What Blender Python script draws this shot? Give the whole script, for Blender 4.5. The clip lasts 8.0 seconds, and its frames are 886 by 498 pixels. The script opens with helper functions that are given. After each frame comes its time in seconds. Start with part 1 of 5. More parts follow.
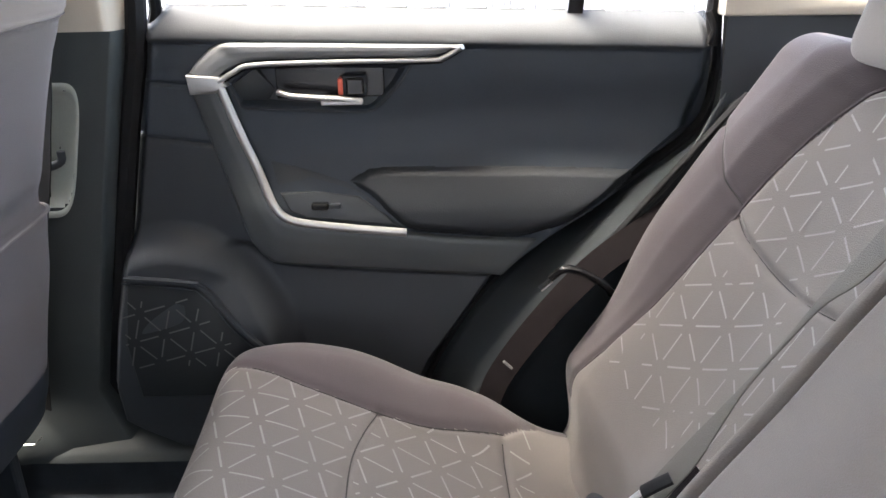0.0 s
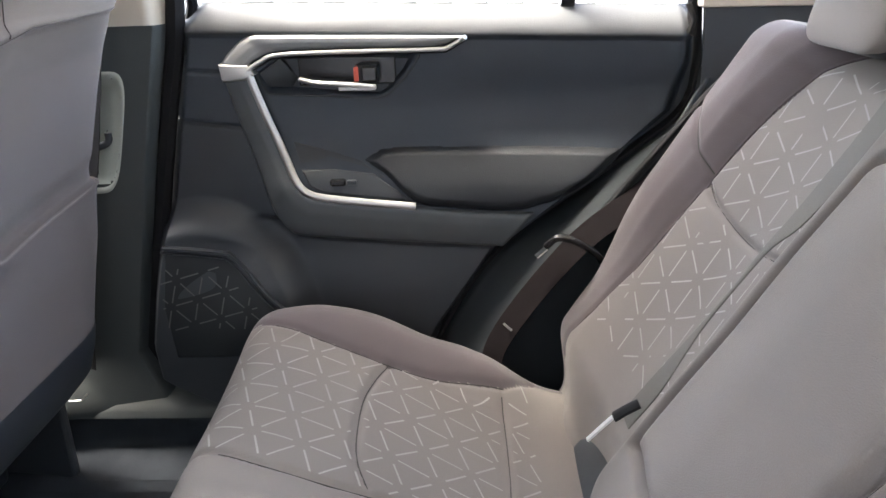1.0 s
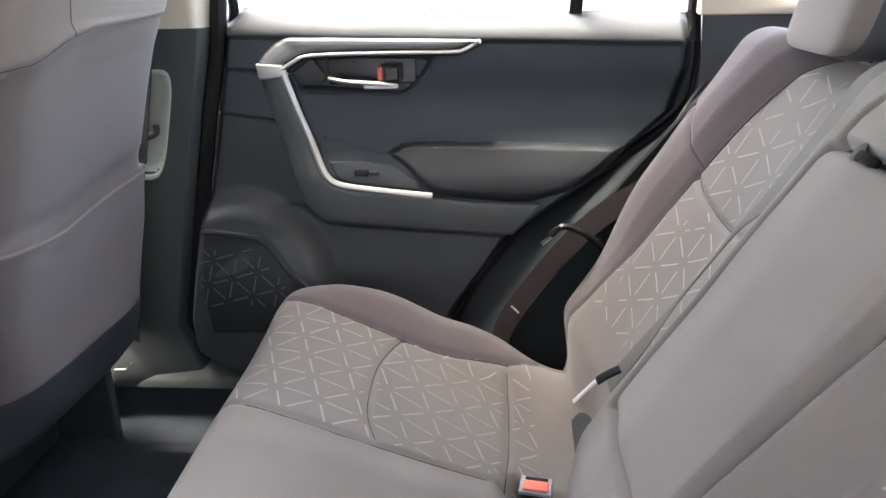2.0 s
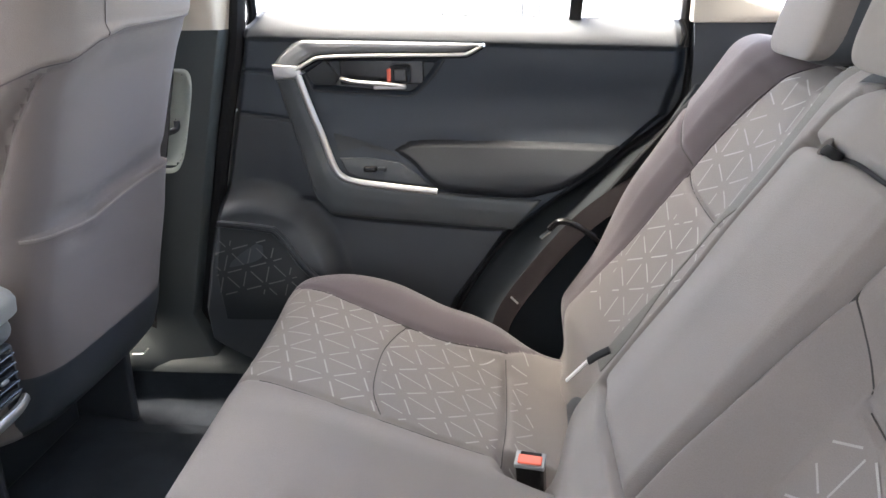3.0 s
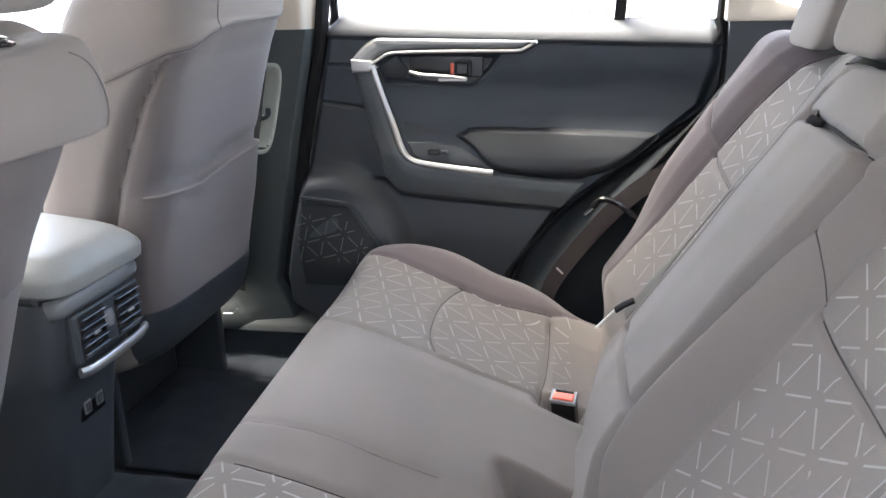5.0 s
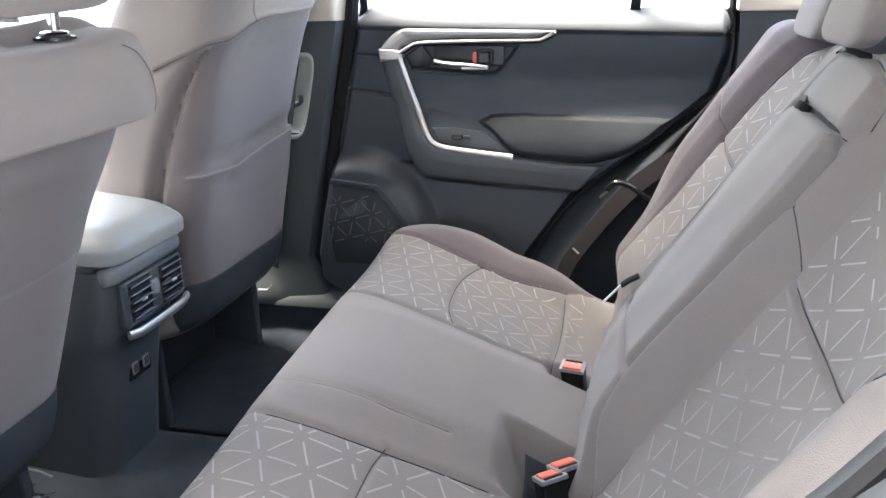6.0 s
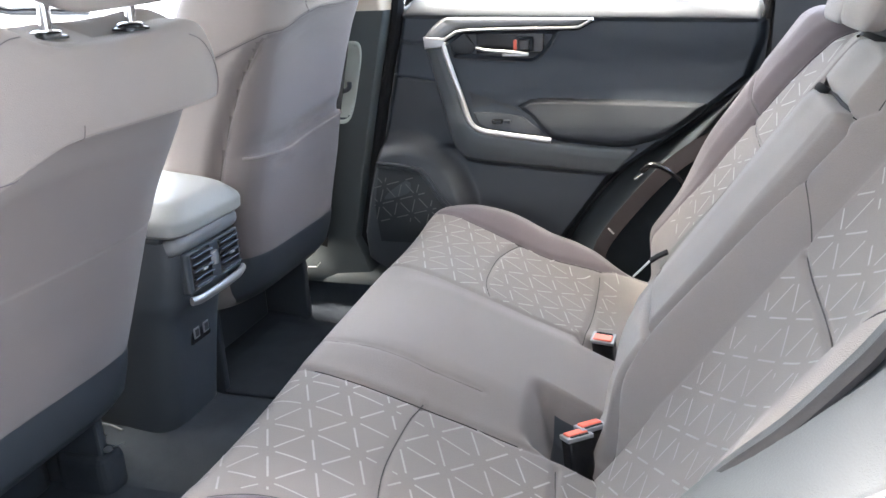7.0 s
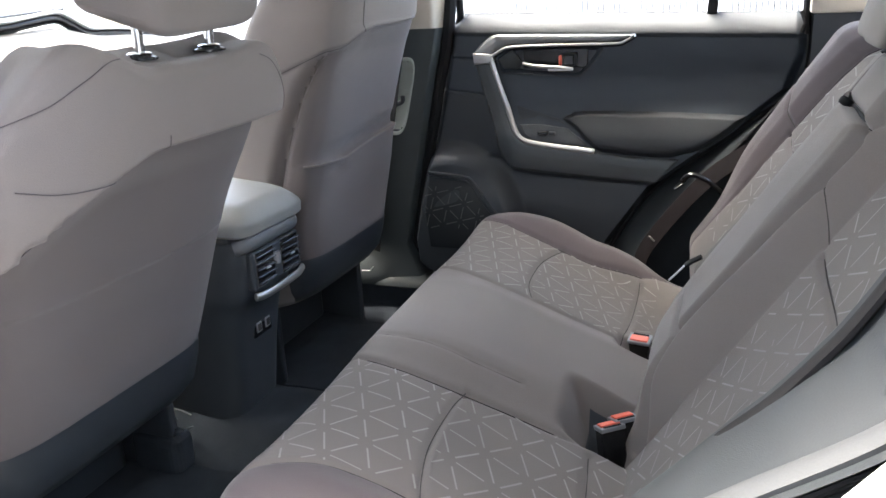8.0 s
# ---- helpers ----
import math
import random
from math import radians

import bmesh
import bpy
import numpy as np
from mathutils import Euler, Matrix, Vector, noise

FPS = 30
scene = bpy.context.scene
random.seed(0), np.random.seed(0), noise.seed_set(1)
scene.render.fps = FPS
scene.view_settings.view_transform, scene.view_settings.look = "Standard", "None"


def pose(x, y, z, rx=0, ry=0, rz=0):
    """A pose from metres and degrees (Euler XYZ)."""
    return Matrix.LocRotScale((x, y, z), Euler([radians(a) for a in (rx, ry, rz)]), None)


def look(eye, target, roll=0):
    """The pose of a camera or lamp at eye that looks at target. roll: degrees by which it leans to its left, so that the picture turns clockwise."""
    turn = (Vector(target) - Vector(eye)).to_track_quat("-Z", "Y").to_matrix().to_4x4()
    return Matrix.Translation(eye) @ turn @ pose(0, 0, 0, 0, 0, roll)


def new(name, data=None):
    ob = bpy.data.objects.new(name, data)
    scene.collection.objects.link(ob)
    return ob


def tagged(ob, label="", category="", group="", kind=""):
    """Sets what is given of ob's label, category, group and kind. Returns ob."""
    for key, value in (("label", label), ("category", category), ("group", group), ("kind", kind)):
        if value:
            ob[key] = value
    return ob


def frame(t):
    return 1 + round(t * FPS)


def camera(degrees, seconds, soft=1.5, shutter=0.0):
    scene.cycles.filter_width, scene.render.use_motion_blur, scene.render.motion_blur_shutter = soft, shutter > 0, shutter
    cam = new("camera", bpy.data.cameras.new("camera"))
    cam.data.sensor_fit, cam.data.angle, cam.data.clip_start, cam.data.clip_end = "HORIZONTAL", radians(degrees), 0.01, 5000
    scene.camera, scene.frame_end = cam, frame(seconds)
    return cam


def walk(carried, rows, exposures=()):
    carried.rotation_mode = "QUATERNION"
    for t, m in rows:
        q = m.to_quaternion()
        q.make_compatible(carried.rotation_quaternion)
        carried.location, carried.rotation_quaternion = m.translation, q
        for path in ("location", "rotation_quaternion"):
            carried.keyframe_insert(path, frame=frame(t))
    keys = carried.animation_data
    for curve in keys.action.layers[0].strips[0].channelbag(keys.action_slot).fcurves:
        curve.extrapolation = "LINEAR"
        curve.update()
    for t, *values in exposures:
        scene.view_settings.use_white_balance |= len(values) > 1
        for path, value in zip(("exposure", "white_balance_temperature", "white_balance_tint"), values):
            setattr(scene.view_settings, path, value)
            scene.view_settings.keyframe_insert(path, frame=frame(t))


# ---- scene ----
cam = camera(59.1, 8.0)
EXPOSURES = [(0, 4.23, 6950, 9), (1.5, 4.38, 6950, 9), (3, 4.49, 6950, 9), (4, 4.30, 6900, 9), (5, 4.50, 6750, 8), (6.5, 4.84, 6600, 7), (7, 4.90, 6600, 7), (7.5, 4.48, 6650, 7), (8, 4.02, 6700, 7)]
PATH = [
    (0, (0.0156, -0.442, 0.8746), (0.0, 1.4976, 0.1238), -1.4),
    (0.5, (0.027, -0.5117, 0.8653), (-0.0031, 1.4342, 0.129), -1.5),
    (1, (0.0478, -0.5772, 0.8549), (-0.0343, 1.3728, 0.1362), -2.0),
    (1.5, (0.079, -0.6417, 0.8507), (-0.0842, 1.3114, 0.155), -2.4),
    (3, (0.1071, -0.7696, 0.8497), (-0.0915, 1.1887, 0.1789), -1.2),
    (3.5, (0.1186, -0.8164, 0.8434), (-0.104, 1.1502, 0.2028), -0.9),
    (4, (0.1331, -0.8715, 0.8393), (-0.1362, 1.0858, 0.1903), -1.1),
    (4.5, (0.1456, -0.9214, 0.8362), (-0.1789, 1.0358, 0.2132), -1.2),
    (5, (0.1602, -0.9641, 0.8299), (-0.2215, 0.9797, 0.1955), -1.5),
    (6.5, (0.2288, -1.0899, 0.8414), (-0.2933, 0.8081, 0.1685), -2.1),
    (7, (0.2444, -1.1294, 0.8414), (-0.3474, 0.7446, 0.1602), -2.6),
    (7.5, (0.2631, -1.1752, 0.8466), (-0.4139, 0.6791, 0.1914), -3.5),
    (8, (0.286, -1.2168, 0.8549), (-0.4389, 0.624, 0.2111), -3.2),
]
walk(cam, [(t, look(eye, target, roll)) for t, eye, target, roll in PATH], EXPOSURES)

# ---------------------------------------------------------------- world and light
world = bpy.data.worlds.new("overcast_sky")
scene.world = world
world.use_nodes = True
wn = world.node_tree
sky = wn.nodes.new("ShaderNodeTexSky")
sky.sky_type = "NISHITA"
sky.sun_disc = False
sky.sun_elevation = radians(74)
sky.sun_rotation = radians(-85)
sky.air_density, sky.dust_density = 1.0, 4.0
wn.links.new(sky.outputs[0], wn.nodes["Background"].inputs[0])
wn.nodes["Background"].inputs[1].default_value = 0.15
sun = new("sun", bpy.data.lights.new("sun", "SUN"))
sun.data.energy, sun.data.angle, sun.data.color = 0.6, radians(20), (1.0, 0.98, 0.95)
sun.matrix_world = look((-1.7, 0.15, 6), (0, 0, 0))

# ---------------------------------------------------------------- materials


def material(name, color, rough=0.6, metal=0.0, grain=400.0, bump=0.1, vary=0.12, stain=6.0, sheen=0.0, spec=0.5, weave=0.0):
    """Principled surface with grain and broad stains, both in colour, roughness and relief."""
    m = bpy.data.materials.new(name)
    m.use_nodes = True
    nt = m.node_tree
    b = nt.nodes["Principled BSDF"]
    co = nt.nodes.new("ShaderNodeTexCoord")
    fine = nt.nodes.new("ShaderNodeTexNoise")
    fine.inputs["Scale"].default_value, fine.inputs["Detail"].default_value = grain, 3.0
    broad = nt.nodes.new("ShaderNodeTexNoise")
    broad.inputs["Scale"].default_value, broad.inputs["Detail"].default_value = stain, 4.0
    for n in (fine, broad):
        nt.links.new(co.outputs["Object"], n.inputs["Vector"])
    mixed = nt.nodes.new("ShaderNodeMath")
    mixed.operation = "ADD"
    nt.links.new(fine.outputs["Fac"], mixed.inputs[0])
    nt.links.new(broad.outputs["Fac"], mixed.inputs[1])
    ramp = nt.nodes.new("ShaderNodeMapRange")
    ramp.inputs["From Min"].default_value, ramp.inputs["From Max"].default_value = 0.6, 1.4
    ramp.inputs["To Min"].default_value, ramp.inputs["To Max"].default_value = 1 - vary, 1 + vary
    nt.links.new(mixed.outputs[0], ramp.inputs["Value"])
    mul = nt.nodes.new("ShaderNodeVectorMath")
    mul.operation = "SCALE"
    mul.inputs[0].default_value = color
    nt.links.new(ramp.outputs[0], mul.inputs["Scale"])
    nt.links.new(mul.outputs[0], b.inputs["Base Color"])
    rr = nt.nodes.new("ShaderNodeMapRange")
    rr.inputs["To Min"].default_value, rr.inputs["To Max"].default_value = max(rough - 0.1, 0.02), min(rough + 0.1, 1)
    nt.links.new(broad.outputs["Fac"], rr.inputs["Value"])
    nt.links.new(rr.outputs[0], b.inputs["Roughness"])
    b.inputs["Metallic"].default_value = metal
    b.inputs["Specular IOR Level"].default_value = spec
    if sheen:
        b.inputs["Sheen Weight"].default_value = sheen
        b.inputs["Sheen Roughness"].default_value = 0.5
    height = fine.outputs["Fac"]
    if weave:
        wa = nt.nodes.new("ShaderNodeTexVoronoi")
        wa.inputs["Scale"].default_value = weave
        nt.links.new(co.outputs["Object"], wa.inputs["Vector"])
        add = nt.nodes.new("ShaderNodeMath")
        add.operation = "ADD"
        nt.links.new(fine.outputs["Fac"], add.inputs[0])
        nt.links.new(wa.outputs["Distance"], add.inputs[1])
        height = add.outputs[0]
    if bump:
        bp = nt.nodes.new("ShaderNodeBump")
        bp.inputs["Strength"].default_value, bp.inputs["Distance"].default_value = bump, 0.001
        nt.links.new(height, bp.inputs["Height"])
        nt.links.new(bp.outputs[0], b.inputs["Normal"])
    return m


FABRIC = material("seat_fabric", (0.190, 0.171, 0.159), 0.9, grain=900, bump=0.3, vary=0.10, stain=4, sheen=0.12, spec=0.2, weave=700)
FABRIC_BACK = material("seat_back_cloth", (0.205, 0.182, 0.172), 0.9, grain=900, bump=0.3, vary=0.08, stain=3, sheen=0.12, spec=0.2, weave=800)
# darker plum version of the seat cloth, carrying the bolsters' shade in its colour
FABRIC_SIDE = material("shaded_plum_grey_cloth", (0.094, 0.079, 0.083), 0.9, grain=900, bump=0.25, vary=0.06, stain=4, sheen=0.2, spec=0.2, weave=800)
THREAD = material("light_woven_thread", (0.31, 0.30, 0.28), 0.7, grain=1500, bump=0.3, vary=0.3, stain=9, spec=0.3)
# darkened copy of the seat back cloth, for the shade below the shoulder pad
PANEL = material("shaded_seat_back_cloth", (0.138, 0.120, 0.117), 0.92, grain=900, bump=0.3, vary=0.06, stain=3, sheen=0.2, spec=0.2, weave=800)
# seam thread, darkened to include the shade of the valley it lies in
SEAM = material("valley_shaded_seam_thread", (0.040, 0.037, 0.036), 0.9, grain=1200, bump=0.2)
WEB = material("belt_webbing_brown", (0.0085, 0.0060, 0.0066), 0.85, grain=1200, bump=0.4, weave=900, spec=0.15)
WEB_GREY = material("belt_webbing_grey", (0.12, 0.112, 0.098), 0.75, grain=1200, bump=0.4, weave=900)
DOOR_DARK = material("door_vinyl_dark", (0.040, 0.050, 0.063), 0.55, grain=700, bump=0.25, vary=0.15, spec=0.45)
DOOR_SOFT = material("door_soft_pad", (0.042, 0.047, 0.053), 0.62, grain=700, bump=0.25, vary=0.12)
ARM_VINYL = material("armrest_vinyl", (0.0135, 0.0165, 0.021), 0.58, grain=600, bump=0.3)
PLASTIC = material("black_plastic", (0.038, 0.044, 0.051), 0.5, grain=800, bump=0.2)
PILLAR = material("dark_green_grey_pillar_plastic", (0.050, 0.060, 0.062), 0.68, grain=700, bump=0.25)
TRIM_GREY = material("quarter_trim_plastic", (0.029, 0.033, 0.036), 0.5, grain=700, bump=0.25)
TRIM_DARK = material("shaded_trim_and_grille_plastic", (0.019, 0.023, 0.026), 0.62, grain=700, bump=0.25, spec=0.35)
DARK_BEZEL = material("dark_satin_bezel", (0.078, 0.086, 0.090), 0.42, metal=0.2, grain=900, bump=0.05)
SEAL_GREY = material("grey_seal_lip", (0.11, 0.11, 0.11), 0.5, grain=500, bump=0.2)
# lighter seal rubber for the near doorway, strong outdoor light put into the colour
SEAL_LIT = material("daylit_grey_seal", (0.060, 0.063, 0.065), 0.55, grain=500, bump=0.2)
# pale tone stands for light caught in the hollow of the belt recess
RECESS = material("lit_recess_plastic", (0.46, 0.50, 0.46), 0.35, grain=700, bump=0.1)
GLOSS = material("gloss_black", (0.012, 0.012, 0.013), 0.2, grain=300, bump=0.0)
RUBBER = material("rubber_seal", (0.012, 0.012, 0.013), 0.75, grain=500, bump=0.2, spec=0.2)
SILVER = material("satin_silver", (0.56, 0.555, 0.545), 0.36, metal=0.9, grain=900, bump=0.03, vary=0.04)
GUNMETAL = material("gunmetal_trim", (0.26, 0.265, 0.27), 0.45, metal=0.35, grain=900, bump=0.05)
CHROME = material("chrome", (0.85, 0.85, 0.85), 0.08, metal=1.0, grain=200, bump=0.0, vary=0.02)
STEEL = material("tongue_steel", (0.6, 0.6, 0.6), 0.3, metal=1.0, grain=400, bump=0.05)
BRIGHT_STEEL = material("polished_tongue_steel", (0.78, 0.78, 0.77), 0.35, metal=0.5, grain=400, bump=0.03, vary=0.05)
BEIGE = material("light_headliner", (0.62, 0.57, 0.49), 0.85, grain=900, bump=0.2, vary=0.05)
RED = material("red_plastic", (0.75, 0.13, 0.08), 0.4, grain=400, bump=0.05)
CARPET = material("black_carpet", (0.036, 0.042, 0.050), 0.95, grain=1400, bump=0.5, vary=0.4, stain=12, spec=0.1)
LID = material("console_lid_vinyl", (0.20, 0.202, 0.195), 0.42, grain=700, bump=0.25)
DASH = material("dash_soft_top", (0.36, 0.36, 0.34), 0.6, grain=500, bump=0.2)
TRIM_LIP = material("grey_console_plastic", (0.12, 0.125, 0.13), 0.4, grain=700, bump=0.15)
PAINT = material("white_car_paint", (0.8, 0.8, 0.8), 0.25, grain=200, bump=0.0, vary=0.02)
CONCRETE = material("concrete", (0.33, 0.325, 0.31), 0.9, grain=60, bump=0.3, vary=0.2, stain=0.7)
SLAT = material("white_fence_paint", (0.8, 0.8, 0.79), 0.6, grain=60, bump=0.1, vary=0.06)
PALE_GREY = material("pale_grey_render", (0.30, 0.30, 0.295), 0.9, grain=40, bump=0.3, vary=0.15, stain=1.0)
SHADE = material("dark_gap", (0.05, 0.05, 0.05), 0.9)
GLASS = bpy.data.materials.new("window_glass")
GLASS.use_nodes = True
gb = GLASS.node_tree.nodes["Principled BSDF"]
gb.inputs["Base Color"].default_value = (0.95, 0.97, 0.96, 1)
gb.inputs["Transmission Weight"].default_value = 1.0
gb.inputs["Roughness"].default_value = 0.0
gb.inputs["IOR"].default_value = 1.02

# ---------------------------------------------------------------- mesh helpers


def thing(name, label, category, at=(0, 0, 0), group="", kind=""):
    ob = new(name)
    ob.location = at
    ob.empty_display_size = 0.05
    return tagged(ob, label, category, group, kind)


def finish(name, mesh, mat, parent, label="", smooth=True, kind=""):
    mesh.materials.append(mat)
    if smooth:
        mesh.polygons.foreach_set("use_smooth", [True] * len(mesh.polygons))
    ob = new(name, mesh)
    if parent is not None:
        ob.parent = parent
        ob.location = -Vector(parent.location) if parent.parent is None else (0, 0, 0)
    return tagged(ob, label, kind=kind)


def part(name, bm, mat, parent, label="", smooth=False, kind=""):
    bmesh.ops.recalc_face_normals(bm, faces=bm.faces)
    mesh = bpy.data.meshes.new(name)
    bm.to_mesh(mesh)
    bm.free()
    ob = finish(name, mesh, mat, parent, label, smooth, kind)
    if smooth:
        mesh.set_sharp_from_angle(angle=radians(40))
    return ob


def box(x0, x1, y0, y1, z0, z1, bevel=0.0, seg=2):
    bm = bmesh.new()
    bmesh.ops.create_cube(bm, size=1)
    for v in bm.verts:
        v.co = Vector(((x0 + x1) / 2 + v.co.x * (x1 - x0), (y0 + y1) / 2 + v.co.y * (y1 - y0), (z0 + z1) / 2 + v.co.z * (z1 - z0)))
    if bevel:
        bmesh.ops.bevel(bm, geom=bm.edges[:], offset=bevel, segments=seg, affect="EDGES", profile=0.5)
    return bm


def prism(points, vec, bevel=0.0, seg=2):
    """A polygon of 3D points, drawn out along vec."""
    bm = bmesh.new()
    f = bm.faces.new([bm.verts.new(p) for p in points])
    r = bmesh.ops.extrude_face_region(bm, geom=[f])
    for v in r["geom"]:
        if isinstance(v, bmesh.types.BMVert):
            v.co += Vector(vec)
    bmesh.ops.recalc_face_normals(bm, faces=bm.faces)
    if bevel:
        bmesh.ops.bevel(bm, geom=bm.edges[:], offset=bevel, segments=seg, affect="EDGES", profile=0.5)
    return bm


def spline(points, n):
    """n points of a smooth curve through the given ones."""
    p = np.array(points, float)
    k = len(p)
    q = np.vstack([2 * p[0] - p[1], p, 2 * p[-1] - p[-2]])
    out = []
    for u in np.linspace(0, k - 1 - 1e-9, n):
        i = int(u)
        f = u - i
        a, b, c, d = q[i], q[i + 1], q[i + 2], q[i + 3]
        out.append(0.5 * (2 * b + (c - a) * f + (2 * a - 5 * b + 4 * c - d) * f * f + (3 * b - a - 3 * c + d) * f ** 3))
    return np.array(out)


def tube(points, width, height=None, up=(0, 0, 1), sides=8, closed=False):
    """A bar with an oval section, width across and height along up, swept along the points."""
    height = width if height is None else height
    pts = [Vector(p) for p in points]
    bm = bmesh.new()
    rings = []
    n = len(pts)
    for i, p in enumerate(pts):
        if closed:
            t = pts[(i + 1) % n] - pts[i - 1]
        else:
            t = pts[min(i + 1, n - 1)] - pts[max(i - 1, 0)]
        t.normalize()
        side = t.cross(Vector(up)).normalized()
        top = side.cross(t).normalized()
        ring = []
        for j in range(sides):
            a = 2 * math.pi * (j + 0.5) / sides
            c, s = math.cos(a), math.sin(a)
            if sides == 4:
                c, s = math.copysign(1, c), math.copysign(1, s)
            ring.append(bm.verts.new(p + side * (c * width / 2) + top * (s * height / 2)))
        rings.append(ring)
    pairs = list(zip(rings, rings[1:])) + ([(rings[-1], rings[0])] if closed else [])
    for a, b in pairs:
        for j in range(sides):
            bm.faces.new((a[j], a[(j + 1) % sides], b[(j + 1) % sides], b[j]))
    if not closed:
        bm.faces.new(rings[0][::-1])
        bm.faces.new(rings[-1])
    return bm


def sheet(name, points, mask, mat, parent, label="", kind=""):
    """A grid of points (rows, columns, 3) as one smooth mesh of the faces where mask holds."""
    nr, nc = points.shape[:2]
    faces = [(i * nc + j, i * nc + j + 1, (i + 1) * nc + j + 1, (i + 1) * nc + j) for i in range(nr - 1) for j in range(nc - 1) if mask is None or mask[i, j]]
    used = sorted({k for f in faces for k in f})
    index = {k: i for i, k in enumerate(used)}
    flat = points.reshape(-1, 3)
    mesh = bpy.data.meshes.new(name)
    mesh.from_pydata([tuple(flat[k]) for k in used], [], [tuple(index[k] for k in f) for f in faces])
    mesh.polygons.foreach_set("use_smooth", [True] * len(mesh.polygons))
    normal = np.cross(np.gradient(points, axis=1), np.gradient(points, axis=0))
    length = np.linalg.norm(normal, axis=-1, keepdims=True)
    normal = (normal / np.maximum(length, 1e-12)).reshape(-1, 3)
    if len(mesh.polygons) and length.min() > 1e-10:
        own = np.array(mesh.polygons[0].normal)
        if own @ normal[faces[0][0]] < 0:
            normal = -normal
        mesh.normals_split_custom_set_from_vertices([tuple(normal[k]) for k in used])
    return finish(name, mesh, mat, parent, label, True, kind)


def step(a, b, x):
    t = np.clip((np.asarray(x, float) - a) / (b - a), 0, 1)
    return t * t * (3 - 2 * t)


def hill(x, c, w):
    return np.exp(-((np.asarray(x, float) - c) / w) ** 2)


def far_from(line, a, b):
    """Distance of each (a, b) from a polyline."""
    best = np.full(np.shape(a), 1e9)
    for (x0, y0), (x1, y1) in zip(line[:-1], line[1:]):
        dx, dy = x1 - x0, y1 - y0
        t = np.clip(((a - x0) * dx + (b - y0) * dy) / (dx * dx + dy * dy + 1e-12), 0, 1)
        best = np.minimum(best, np.hypot(a - x0 - t * dx, b - y0 - t * dy))
    return best


def revolve(profile, at, steps=24):
    """Round body from (radius, height) pairs."""
    bm = bmesh.new()
    rings = [[bm.verts.new((at[0] + r * math.cos(2 * math.pi * i / steps), at[1] + r * math.sin(2 * math.pi * i / steps), at[2] + h)) for i in range(steps)] for r, h in profile]
    for a, b in zip(rings, rings[1:]):
        for i in range(steps):
            bm.faces.new((a[i], a[(i + 1) % steps], b[(i + 1) % steps], b[i]))
    bm.faces.new(rings[0][::-1])
    bm.faces.new(rings[-1])
    return bm


def dashes(surface, spots, width=0.0022, turn=-20.0, pitch=0.066, origin=(0, 0), inside=None, bounds=None):
    """Woven strokes on the edges of a triangular lattice, laid on surface(a, b), which gives place and normal."""
    verts, faces = [], []
    a0, a1, b0, b1 = bounds
    c, s = math.cos(radians(turn)), math.sin(radians(turn))
    e = [(pitch * math.cos(radians(turn + 60 * k)), pitch * math.sin(radians(turn + 60 * k))) for k in range(3)]
    rng = random.Random(spots)
    span = int(1.2 / pitch)
    for i in range(-span, span):
        for j in range(-span, span):
            pa, pb = origin[0] + i * e[0][0] + j * e[1][0], origin[1] + i * e[0][1] + j * e[1][1]
            if not (a0 - 0.1 < pa < a1 + 0.1 and b0 - 0.1 < pb < b1 + 0.1):
                continue
            for k in range(3):
                da, db = e[k]
                f0, f1 = 0.16 + rng.uniform(-0.03, 0.03), 0.80 + rng.uniform(-0.05, 0.04)
                na, nb = -db / pitch * width / 2, da / pitch * width / 2
                row = []
                for f in np.linspace(f0, f1, 7):
                    row.append((pa + da * f, pb + db * f))
                for q, r in zip(row, row[1:]):
                    if not (inside(*q) and inside(*r)):
                        continue
                    base = len(verts)
                    for (qa, qb), sg in ((q, 1), (q, -1), (r, -1), (r, 1)):
                        verts.append(tuple(surface(qa + sg * na, qb + sg * nb)))
                    faces.append((base, base + 1, base + 2, base + 3))
    return verts, faces


# ---------------------------------------------------------------- outdoors and car shell
SIDE = 0.70           # half the cabin's width at the doors
GROUND_Z = -0.45

bm = bmesh.new()
bmesh.ops.create_grid(bm, x_segments=2, y_segments=2, size=600)
for v in bm.verts:
    v.co.z = GROUND_Z
tagged(part("ground", bm, CONCRETE, None), "pale concrete yard under an overcast sky", "ground", kind="structure")

fence = thing("wall_fence", "white painted fence of upright slats beyond the car", "fence", (0, 4.2, GROUND_Z), kind="structure")
slat_mesh = None
for i in range(290):
    x = -5.0 + i * 0.034
    if slat_mesh is None:
        ob = part("slat", box(x - 0.0140, x + 0.0140, 4.16, 4.19, GROUND_Z, 2.6, 0.004, 1), SLAT, fence)
        slat_mesh, x_first = ob.data, x
    else:
        ob = new("slat", slat_mesh)
        ob.parent = fence
        ob.location = (x - x_first, -4.2, -GROUND_Z)
part("backing", box(-5.0, 4.9, 4.2, 4.24, GROUND_Z, 2.6), PALE_GREY, fence, "grey boards behind the slats")
part("end_board", box(-16, -5.02, 4.16, 4.24, GROUND_Z, 2.6), SLAT, fence, "plain white end boards")

# unseen wall added on the near side: blocks sky and bounces fill light inwards
fill_wall = thing("wall_fill", "unseen pale grey wall added to block sky and bounce light", "wall", (0, -2.1, GROUND_Z), kind="structure")
part("render_coat", box(-9, 9, -2.4, -2.1, GROUND_Z, 5.5), PALE_GREY, fill_wall)

